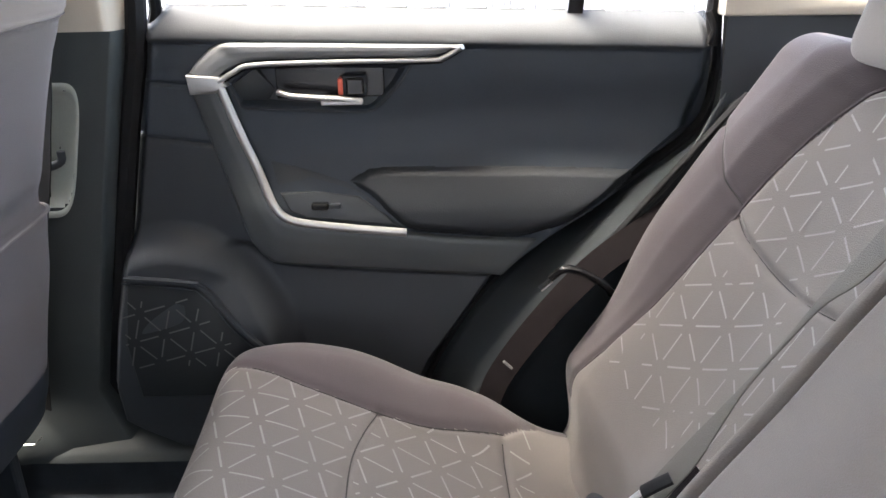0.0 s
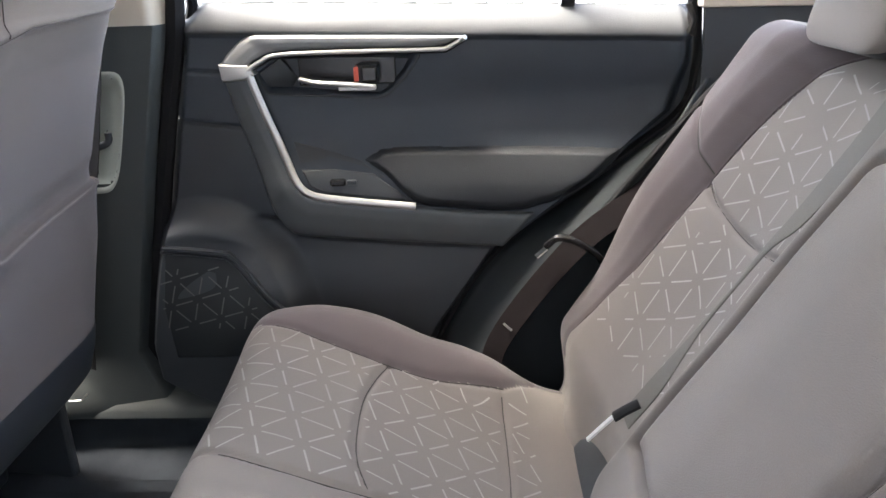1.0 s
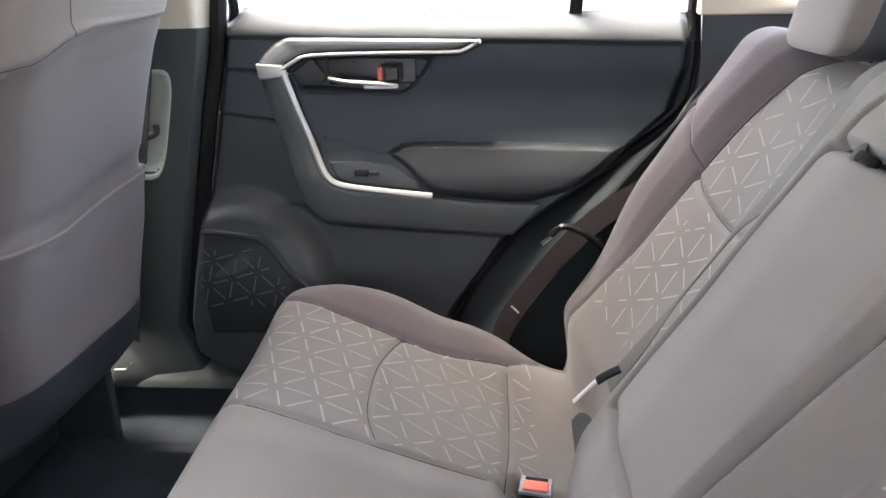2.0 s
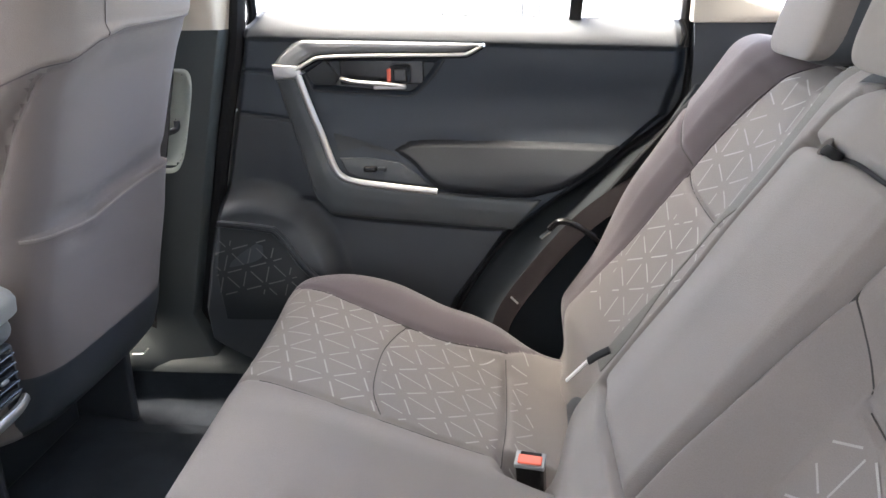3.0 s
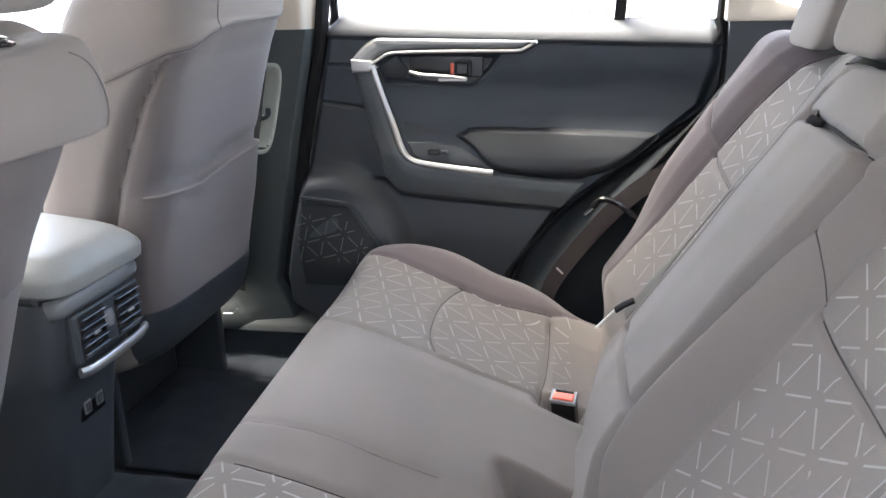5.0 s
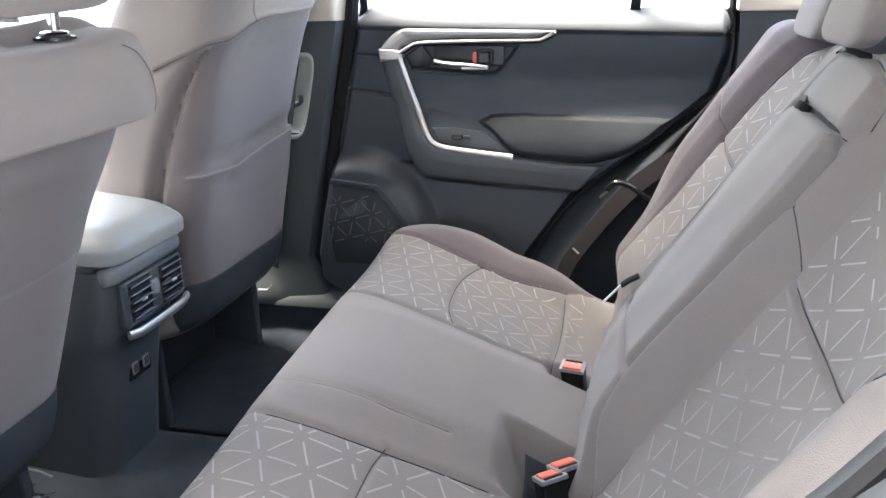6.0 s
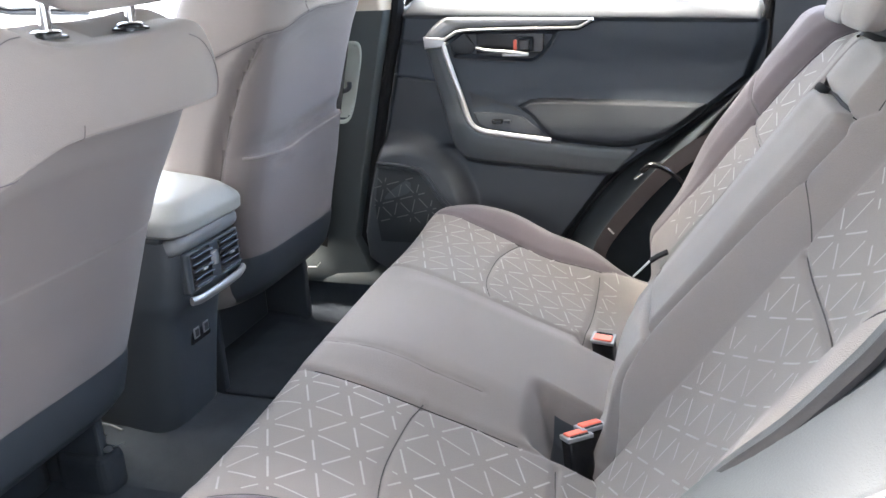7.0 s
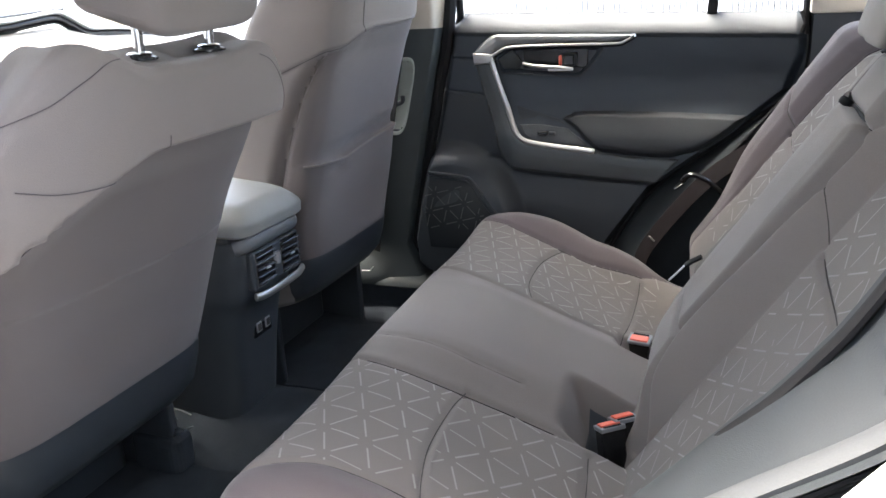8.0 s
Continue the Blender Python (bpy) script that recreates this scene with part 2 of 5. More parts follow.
# floor pan, tunnel, carpet
floor = thing("floor", "black carpeted car floor with a low centre tunnel", "floor", kind="structure")
xs, ys = np.linspace(-1.5, 1.35, 96), np.linspace(-0.72, 0.72, 97)
X, Y = np.meshgrid(xs, ys, indexing="ij")
Z = 0.075 * (1 - step(0.06, 0.15, np.abs(Y))) * (1 - step(-0.35, -0.25, X)) - 0.004
Z = Z + 0.02 * step(-0.62, -0.78, X) + 0.002 * np.sin(X * 60) * np.sin(Y * 47)
sheet("carpet", np.stack([X, Y, Z], -1), None, CARPET, floor)
part("floor_pan", box(-1.5, 1.35, -0.72, 0.72, -0.06, -0.012), PLASTIC, floor)

mat = thing("floor_mat", "black ribbed floor mat on the carpet", "floor mat")
part("mat", box(-0.86, -0.36, 0.17, 0.53, 0.004, 0.012, 0.004), CARPET, mat)
mat2 = thing("floor_mat", "black ribbed floor mat on the carpet", "floor mat")
part("mat", box(-0.86, -0.36, -0.53, -0.17, 0.004, 0.012, 0.004), CARPET, mat2)

# ceiling and its rails
ceiling = tagged(part("ceiling", box(-1.05, 1.25, -0.60, 0.60, 1.20, 1.24, 0.012), BEIGE, None), "light fabric headliner", "ceiling", kind="structure")


def shell_side(sgn):
    """Outer skin and pillars of one side of the body; sgn 1: far side with its door shut, -1: near side with the doorway open."""
    side = thing("wall_right" if sgn > 0 else "wall_left", "white painted car side with light pillar trims", "car side", kind="structure")
    y0, y1 = sorted((sgn * 0.775, sgn * 0.80))
    if sgn > 0:
        part("skin", box(-2.0, 1.35, y0, y1, -0.22, 0.735), PAINT, side)
        part("inner_liner", box(-1.5, 1.3, 0.757, 0.772, -0.05, 0.728), PLASTIC, side, "dark inner panel")
    else:
        part("front_skin", box(-2.0, -0.58, y0, y1, -0.22, 0.735), PAINT, side)
        quarter = prism([(0.43, y0, 0.735), (0.425, y0, 0.66), (0.33, y0, 0.53), (0.13, y0, 0.36), (0.05, y0, 0.2), (0.03, y0, 0.03), (-0.58, y0, 0.03), (-0.58, y0, -0.22), (1.35, y0, -0.22), (1.35, y0, 0.735)], (0, y1 - y0, 0))
        part("rear_skin", quarter, PAINT, side)
        part("inner_liner", prism([(x + 0.02, -0.772, z) for x, z in [(0.43, 0.735), (0.425, 0.66), (0.33, 0.53), (0.13, 0.36), (0.05, 0.2), (0.03, 0.03), (1.3, 0.03), (1.3, 0.735)]], (0, 0.012, 0)), PLASTIC, side, "dark inner panel")
        part("sill", box(-0.60, 0.05, min(sgn * 0.70, y1), max(sgn * 0.70, y1), -0.1, 0.06, 0.01), PAINT, side)
    ya, yb = sgn * 0.70, sgn * 0.60
    for name, pts, m in (
        ("roof_rail", [(-1.0, 1.14), (1.2, 1.14), (1.2, 1.22), (-1.0, 1.22)], BEIGE),
        ("rear_pillar", [(0.85, 0.75), (1.3, 0.75), (1.15, 1.18), (0.75, 1.18)], BEIGE),
        ("front_pillar", [(-1.62, 0.78), (-1.5, 0.78), (-0.95, 1.18), (-1.05, 1.2)], BEIGE),
    ):
        part(name, prism([(x, ya + (yb - ya) * (z - 0.75) / 0.45, z) for x, z in pts], (0, sgn * 0.05, 0), 0.008), m, side)
    return side


shell_right, shell_left = shell_side(1), shell_side(-1)
tail = tagged(part("wall_tailgate", box(1.30, 1.36, -0.72, 0.72, -0.1, 0.75, 0.01), PLASTIC, None), "dark tailgate trim at the cargo space", "tailgate", kind="structure")
tagged(part("wall_firewall", box(-1.62, -1.56, -0.74, 0.74, -0.1, 0.62, 0.01), PLASTIC, None), "dark bulkhead under the dashboard", "bulkhead", kind="structure")


def pane(name, pts, label):
    bm = bmesh.new()
    bm.faces.new([bm.verts.new(p) for p in pts])
    bmesh.ops.solidify(bm, geom=bm.faces[:], thickness=0.004)
    ob = tagged(part(name, bm, GLASS, None), label, "window", kind="structure")
    ob.visible_shadow = False
    return ob


pane("window_1", [(-0.42, 0.755, 0.74), (0.19, 0.755, 0.74), (0.22, 0.665, 1.15), (-0.38, 0.665, 1.15)], "clear side glass of the rear door")
pane("window_2", [(0.215, 0.755, 0.74), (0.42, 0.755, 0.74), (0.42, 0.665, 1.15), (0.24, 0.665, 1.15)], "small fixed pane behind the divider bar")
pane("window_3", [(-1.60, -0.62, 0.74), (-1.60, 0.62, 0.74), (-1.0, 0.55, 1.2), (-1.0, -0.55, 1.2)], "raked clear windscreen")


# trims that border the doorway, on each side
EDGE = [(-0.06, 0.10), (-0.005, 0.238), (0.098, 0.383), (0.278, 0.520), (0.392, 0.610), (0.414, 0.687), (0.409, 0.80), (0.40, 1.16)]


STRIP_IN = [(0.0, 0.08), (0.06, 0.215), (0.15, 0.335), (0.24, 0.445), (0.30, 0.52), (0.35, 0.58), (0.40, 0.64), (0.43, 0.672)]


STRIP_NEAR = STRIP_IN[:4] + [(0.275, 0.499), (0.318, 0.546), (0.349, 0.588), (0.365, 0.612), (0.385, 0.648), (0.397, 0.672)]


def quarter_trim(sgn):
    """The moulded panel between doorway and seat, with its rubber seal."""
    q = thing("quarter_panel_trim", "dark grey moulded plastic panel between doorway and rear seat", "trim panel", (0.2, sgn * 0.68, 0.1), group="quarter panel trims")
    edge, inside = spline(EDGE[:-2], 44), spline(STRIP_IN if sgn > 0 else STRIP_NEAR, 44)
    rows = []
    for (x0, z0), (x1, z1) in zip(edge, inside):
        yi = 0.645 + 0.06 * float(step(0.58, 0.68, z1)) if sgn > 0 else 0.655 - 0.035 * float(step(0.38, 0.54, z1)) + 0.085 * float(step(0.66, 0.70, z1))
        row = [(x0 + 0.004, 0.765, z0 - 0.004), (x0 + 0.006, 0.738, z0 - 0.005)]
        for f in np.linspace(0, 1, 12):
            row.append((x0 + 0.010 + (x1 - x0 - 0.010) * f, 0.722 - (0.722 - yi) * f ** 1.3 - 0.008 * math.sin(f * math.pi), z0 - 0.007 + (z1 - z0 + 0.007) * f))
        row += [(x1 + 0.005, yi - 0.001, z1 - 0.004), (x1 + 0.010, yi + 0.006, z1 - 0.012), (x1 + 0.016, 0.672 if sgn > 0 else 0.70, z1 - 0.02), (x1 + 0.05, 0.685 if sgn > 0 else 0.74, z1 - 0.05), (x1 + 0.3, 0.70 if sgn > 0 else 0.745, z1 - 0.12)]
        rows.append([(x, sgn * y, z) for x, y, z in row])
    # far panel: darker copy of the trim plastic, its shade put into the colour
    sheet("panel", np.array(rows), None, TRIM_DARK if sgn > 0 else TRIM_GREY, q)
    # black tube added for the shade in the gap between panel and seat
    part("gap_shade", tube([(x + 0.004, sgn * 0.640, z + 0.003) for x, z in inside[8:]], 0.010, 0.016, up=(0, 1, 0)), RUBBER, q, "black tube for the shaded gap along the seat side", smooth=True)
    rows = []
    for z in np.linspace(0.60, 0.785, 10):
        rows.append([(x, sgn * (SIDE + 0.002 + 0.03 * step(0.45, 0.7, x)), z) for x in np.linspace(0.416, 0.95, 12)])
    sheet("upper_panel", np.array(rows), None, PLASTIC, q)
    seal = thing("door_seal", "black rubber seal round the doorway" if sgn > 0 else "ribbed seal round the open doorway, daylight in its grey", "door seal", (0.2, sgn * 0.70, 0.1), group="door seals")
    pts = [(x + 0.004, sgn * 0.742, z - 0.004) for x, z in spline(EDGE, 80)]
    # near bulb is lighter than the far black one, standing for daylight on it
    part("seal_bulb", tube(pts, 0.014, 0.026, up=(0, 1, 0)), RUBBER if sgn > 0 else SEAL_LIT, seal, smooth=True)
    part("seal_lip", tube([(x + 0.012, y * 0.985, z - 0.006) for x, y, z in pts], 0.012, 0.012, up=(0, 1, 0)), SEAL_GREY if sgn > 0 else SEAL_LIT, seal, "grey seal lip", smooth=True)
    if sgn < 0:
        for dx, dz, w in ((0.030, -0.016, 0.007), (0.046, -0.024, 0.006)):
            part("seal_rib", tube([(x + dx, y * 0.972, z + dz) for x, y, z in pts[:58]], w, w, up=(0, 1, 0)), SEAL_LIT, seal, "raised rib of the seal", smooth=True)
    # light upper trim with the quarter window's round lower corner
    up = thing("rear_pillar_trim", "light beige moulded trim round the quarter window", "pillar trim", (0.5, sgn * 0.7, 0.77), group="pillar trims")
    out = [(0.408, 0.774), (0.90, 0.768), (0.90, 0.79), (0.62, 0.793), (0.545, 0.797), (0.50, 0.812), (0.468, 0.845), (0.45, 0.90), (0.45, 1.16), (0.405, 1.16)]
    part("moulding", prism([(x, sgn * (SIDE - 0.005), z) for x, z in out], (0, sgn * 0.05, 0), 0.006), BEIGE, up, smooth=True)
    return q


quarter_trim(1)
quarter_trim(-1)


def centre_pillar(sgn):
    p = thing("centre_pillar_trim", "dark plastic pillar trim with a belt recess, light above", "pillar trim", (-0.55, sgn * 0.68, 0.1), group="pillar trims")
    zs, fs = np.linspace(0.085, 0.775, 120), np.linspace(0, 1, 60)
    Zg, Fg = np.meshgrid(zs, fs, indexing="ij")
    right = np.interp(Zg, [0.085, 0.2, 0.54, 0.775], [-0.50, -0.556, -0.488, -0.436])
    left = np.interp(Zg, [0.085, 0.2, 0.775], [-0.80, -0.74, -0.62])
    Xg = left + (right - left) * Fg
    Yg = SIDE - 0.018 + 0.05 * step(0.93, 1.0, Fg) - 0.06 * (1 - step(0.085, 0.2, Zg)) * (1 - Fg) + 0.03 * step(0.35, 0.0, Fg)
    # belt recess: a rounded slot, slanting with the pillar
    ru = (Xg + 0.566 - 0.24 * (Zg - 0.605)) / 0.036
    rw = (Zg - 0.605) / 0.092
    inside_slot = ((np.abs(ru) ** 4 + np.abs(rw) ** 4) ** 0.25 < 0.97)[:-1, :-1]
    sheet("lower_trim", np.stack([Xg, sgn * Yg, Zg], -1), ~inside_slot, PILLAR, p)
    rows = []
    for r, deep in ((1.10, -0.0012), (1.06, -0.0022), (1.0, -0.0016), (0.96, 0.003), (0.90, 0.012), (0.80, 0.020), (0.62, 0.025), (0.35, 0.027), (0.02, 0.028)):
        ring = []
        for a in np.linspace(0, 2 * math.pi, 73):
            c, q = math.cos(a), math.sin(a)
            z = 0.605 + 0.092 * r * math.copysign(abs(q) ** 0.5, q)
            x = -0.566 + 0.24 * (z - 0.605) + 0.036 * r * math.copysign(abs(c) ** 0.5, c)
            ring.append((x, sgn * (SIDE - 0.018 + deep), z))
        rows.append(ring)
    # recess lightened against the pillar plastic: its highlight is in the colour
    sheet("belt_recess", np.array(rows), None, RECESS, p, "rounded belt recess, caught light in its pale colour")
    zs, fs = np.linspace(0.772, 1.18, 30), np.linspace(0, 1, 24)
    Zg, Fg = np.meshgrid(zs, fs, indexing="ij")
    right = np.interp(Zg, [0.778, 1.18], [-0.436, -0.40])
    Xg = right - 0.19 + 0.19 * Fg
    Yg = SIDE - 0.016 - (Zg - 0.778) * 0.22 + 0.045 * step(0.88, 1.0, Fg) + 0.03 * step(0.3, 0, Fg)
    sheet("upper_trim", np.stack([Xg, sgn * Yg, Zg], -1), None, BEIGE, p, "light beige upper part")
    # sill plate running back from the pillar's foot
    rows = []
    for f in np.linspace(0, 1, 16):
        x = -0.78 + 0.80 * f
        rows.append([(x, sgn * y, z) for y, z in ((0.649, 0.082), (0.652, 0.092), (0.66, 0.104), (0.70, 0.112), (0.735, 0.118), (0.76, 0.112))])
    sheet("sill_plate", np.array(rows), None, PILLAR, p, "dark sill plate")
    rows = []
    for f in np.linspace(0, 1, 30):
        x = -0.78 + 0.80 * f
        wave = 0.004 * math.sin(9 * x) + 0.002 * math.sin(31 * x)
        rows.append([(x, sgn * (y + wave * k), z) for y, z, k in ((0.672, 0.092, 0), (0.664, 0.080, 0), (0.661, 0.060, 0.2), (0.657, 0.036, 0.5), (0.646, 0.020, 1), (0.622, 0.008, 1), (0.58, -0.003, 0))])
    sheet("sill_carpet", np.array(rows), None, CARPET, p, "black carpet rising to the sill plate")
    pts = spline([(-0.405, sgn * 0.722, 1.12), (-0.425, sgn * 0.724, 0.80), (-0.468, sgn * 0.724, 0.60), (-0.55, sgn * 0.724, 0.23), (-0.553, sgn * 0.724, 0.165), (-0.525, sgn * 0.724, 0.135), (-0.44, sgn * 0.724, 0.118), (-0.10, sgn * 0.724, 0.11)], 70)
    part("seal", tube([tuple(q) for q in pts], 0.030, 0.034, up=(0, 1, 0)), RUBBER, p, "black rubber door seal", smooth=True)
    return p


centre_pillar(1)
centre_pillar(-1)

# front seat belt hanging at the pillar
belt = thing("front_seat_belt", "dark front seat belt hanging before the pillar", "seat belt", (-0.58, 0.66, 0.1))
hang = spline([(-0.525, 0.655, 1.05), (-0.543, 0.662, 0.80), (-0.555, 0.664, 0.709), (-0.569, 0.664, 0.645), (-0.580, 0.664, 0.591), (-0.600, 0.664, 0.513), (-0.624, 0.668, 0.435), (-0.65, 0.668, 0.30), (-0.665, 0.668, 0.18)], 40)
part("webbing", tube([tuple(q) for q in hang], 0.046, 0.0018, up=(0.35, 1, 0), sides=4), RUBBER, belt)
tongue = tube(spline([(-0.60, 0.665, 0.582), (-0.572, 0.666, 0.585), (-0.548, 0.668, 0.594), (-0.545, 0.668, 0.610)], 14), 0.012, 0.012, sides=10)
part("tongue_cover", tongue, PLASTIC, belt, "black plastic tongue cover", smooth=True)
part("tongue", tube([(-0.572, 0.664, 0.575), (-0.577, 0.664, 0.545), (-0.584, 0.664, 0.535)], 0.014, 0.003, up=(0, 1, 0)), CHROME, belt, "shiny steel tongue")

# ---------------------------------------------------------------- far rear door
door = thing("door_1", "shut dark rear door panel with silver trim line", "car door", (0, SIDE, 0.1), kind="structure")
L_EDGE = ([0.11, 0.142, 0.16, 0.219, 0.539, 0.769, 0.80], [-0.44, -0.505, -0.532, -0.538, -0.474, -0.424, -0.40])
R_EDGE = ([0.11, 0.238, 0.383, 0.520, 0.610, 0.687, 0.80], [-0.065, -0.008, 0.095, 0.275, 0.388, 0.410, 0.405])


def arm_base(x):
    """Height of the lower edge of the armrest's body."""
    return np.interp(x, [-0.29, -0.262, -0.196, -0.051, 0.113, 0.3], [0.452, 0.421, 0.413, 0.402, 0.391, 0.38])


def door_y(x, z):
    """Depth of the door's inner face."""
    x, z = np.asarray(x, float), np.asarray(z, float)
    y = np.full(np.broadcast(x, z).shape, 0.712)
    crease = 0.757 - 0.03 * (x + 0.41) / 0.82
    y = y - 0.010 * step(crease - 0.005, crease + 0.005, z)                      # padded sill
    y = y + 0.045 * np.clip((z - crease) / 0.05, 0, 1) ** 2.0                     # rolls out to the glass
    y = y + 0.014 * hill(z, 0.635, 0.05) * step(-0.30, -0.1, x)                  # hollow above the armrest
    arm = step(-0.37, -0.25, x) * (1 - step(0.25, 0.42, x))
    base = arm_base(x)
    y = y - 0.026 * arm * step(0.590, 0.50, z) * step(base - 0.014, base + 0.004, z)  # armrest body
    y = y - 0.012 * step(0.42, 0.30, z)
    bulge = step(1.06, 0.80, np.hypot((x + 0.42) / 0.19, (z - 0.24) / 0.235))
    y = y - 0.046 * bulge                                                         # loudspeaker swell
    y = y + 0.020 * np.exp(-((x + 0.318) / 0.045) ** 2 - ((z - 0.395) / 0.042) ** 2)  # scoop beside the grille
    return y


def inside_of(loop, X, Z):
    """Where points lie inside a closed outline."""
    inside = np.zeros(np.shape(X), bool)
    for (xa, za), (xb, zb) in zip(loop, loop[1:] + loop[:1]):
        if za != zb:
            inside ^= ((za > Z) != (zb > Z)) & (X < xa + (Z - za) * (xb - xa) / (zb - za))
    return inside


BOWL = [(-0.290, 0.664), (-0.283, 0.6595), (-0.229, 0.6555), (-0.116, 0.648), (-0.100, 0.649), (-0.088, 0.655), (-0.057, 0.685), (-0.036, 0.716), (-0.262, 0.722), (-0.302, 0.694)]
zs = np.linspace(0.11, 0.805, 330)
fs = np.linspace(0, 1, 320)
Zg, Fg = np.meshgrid(zs, fs, indexing="ij")
lx, rx = np.interp(Zg, *L_EDGE), np.interp(Zg, *R_EDGE)
Xg = lx + (rx - lx) * Fg
Yg = door_y(Xg, Zg) + 0.03 * (step(0.03, 0, Fg) + step(0.97, 1, Fg))
bowl_rim = far_from(BOWL + BOWL[:1], Xg, Zg)
Yg = Yg + 0.024 * inside_of(BOWL, Xg, Zg) * step(0, 0.012, bowl_rim)
groove_lines = [[(-0.47, 0.624), (-0.442, 0.619), (-0.335, 0.604)], [(-0.45, 0.7015), (-0.358, 0.694)], [(-0.262, 0.417), (-0.196, 0.409), (-0.051, 0.398), (0.113, 0.387)]]
for line in groove_lines:
    Yg = Yg + 0.005 * np.exp(-(far_from(line, Xg, Zg) / 0.003) ** 2)
cell = (Zg[:-1, :-1] + Zg[1:, 1:]) / 2
cx = (Xg[:-1, :-1] + Xg[1:, 1:]) / 2
crease = 0.757 - 0.03 * (cx + 0.41) / 0.82
pts = np.stack([Xg, Yg, Zg], -1)
sheet("sill_pad", pts, (cell > crease) & (cell < crease + 0.05), DOOR_SOFT, door, "padded window sill")
bezel_x = np.interp(cell, [0.42, 0.452, 0.525, 0.606, 0.684], [-0.262, -0.288, -0.311, -0.336, -0.356])
hard = (cell <= arm_base(cx)) | ((cx < bezel_x) & (cell < 0.6044 - 0.14 * (cx + 0.335)))
sheet("panel", pts, (cell <= crease) & ~hard, DOOR_DARK, door)
sheet("lower_panel", pts, hard, PLASTIC, door, "hard black lower panel")
part("door_shell", prism([(x, 0.735, z) for x, z in [(-0.50, 0.11), (-0.52, 0.22), (-0.455, 0.54), (-0.40, 0.73), (0.39, 0.73), (0.37, 0.61), (0.08, 0.38), (-0.02, 0.24), (-0.08, 0.11)]], (0, 0.03, 0)), PLASTIC, door)


def on_door(points, lift=0.0):
    return [(x, float(door_y(x, z)) - lift, z) for x, z in points]


def plate(name, outline, mat, lift, parent, label="", thick=0.012, bevel=0.003):
    """A flat-backed plate whose face follows the door at the given lift."""
    front = on_door(outline, lift)
    bm = bmesh.new()
    a = [bm.verts.new(p) for p in front]
    b = [bm.verts.new((p[0], p[1] + thick + lift, p[2])) for p in front]
    n = len(a)
    for i in range(n):
        bm.faces.new((a[i], a[(i + 1) % n], b[(i + 1) % n], b[i]))
    f = bm.faces.new(a)
    g = bm.faces.new(b[::-1])
    rim = [e for e in f.edges]
    if bevel:
        bmesh.ops.bevel(bm, geom=rim, offset=bevel, segments=3, affect="EDGES", profile=0.5)
    bmesh.ops.triangulate(bm, faces=[q for q in bm.faces if len(q.verts) > 4])
    return part(name, bm, mat, parent, label, smooth=True)


# dark bezel: upper arm and descending arm, with the silver line along the inner edge


def door_band(name, outer, inner, profile, mat, label, n=70):
    """A convex moulding between two lines on the door; profile gives its lift from the outer to the inner line."""
    a, b = spline(outer, n), spline(inner, n)
    rows = []
    for (x0, z0), (x1, z1) in zip(a, b):
        row = [(x0, float(door_y(x0, z0)) + 0.006, z0)]
        for f in np.linspace(0, 1, 16):
            x, z = x0 + (x1 - x0) * f, z0 + (z1 - z0) * f
            flat = float(door_y(x0, z0)) * (1 - f) + float(door_y(x1, z1)) * f
            row.append((x, min(flat, float(door_y(x, z))) - float(np.interp(f, *profile)), z))
        row.append((x1, float(door_y(x1, z1)) + 0.006, z1))
        rows.append(row)
    rows = [[(x, y + 0.02, z) for x, y, z in rows[0]]] + rows + [[(x, y + 0.02, z) for x, y, z in rows[-1]]]
    return sheet(name, np.array(rows), None, mat, door, label)


CONVEX = ([0, 0.06, 0.2, 0.5, 0.8, 1], [0.003, 0.009, 0.013, 0.016, 0.016, 0.013])
door_band("upper_bezel", [(-0.357, 0.711), (-0.340, 0.730), (-0.308, 0.7515), (-0.25, 0.7525), (-0.10, 0.748), (-0.02, 0.7455), (0.042, 0.743)],
          [(-0.313, 0.707), (-0.300, 0.715), (-0.272, 0.7265), (-0.22, 0.7295), (-0.09, 0.7295), (-0.005, 0.7295), (0.036, 0.741)], CONVEX, GUNMETAL, "satin grey upper bezel")
door_band("lower_bezel", [(-0.356, 0.684), (-0.336, 0.606), (-0.311, 0.525), (-0.288, 0.452), (-0.262, 0.423), (-0.196, 0.4145), (-0.051, 0.4035), (0.03, 0.398), (0.096, 0.393)],
          [(-0.314, 0.690), (-0.287, 0.606), (-0.258, 0.536), (-0.237, 0.502), (-0.206, 0.488), (-0.136, 0.479), (-0.048, 0.469), (0.03, 0.460), (0.150, 0.453)],
          ([0, 0.06, 0.25, 0.6, 0.9, 1], [0.002, 0.006, 0.009, 0.011, 0.010, 0.006]), DARK_BEZEL, "dark grey bezel descending into the armrest body", 110)
plate("silver_cap", [(-0.358, 0.7105), (-0.310, 0.7075), (-0.299, 0.693), (-0.317, 0.6835), (-0.355, 0.682)], SILVER, 0.020, door, "satin silver cap at the bezel's corner", bevel=0.004)
line = [(-0.312, 0.699), (-0.288, 0.713), (-0.258, 0.7225), (-0.137, 0.7245), (-0.005, 0.7240), (0.012, 0.7262), (0.027, 0.7335), (0.041, 0.7420)]
part("silver_strip", tube(on_door(spline(line, 80), 0.017), 0.0078, 0.008, up=(0, 1, 0), sides=10), SILVER, door, "thin satin silver strip", smooth=True)
# black tube drawn as the line of shade beneath the silver strip
part("strip_shadow_gap", tube(on_door([(x, z - 0.005) for x, z in spline(line, 80)], 0.008), 0.004, 0.012, up=(0, 1, 0), sides=6), RUBBER, door, "dark tube for the shade below the silver strip", smooth=True)
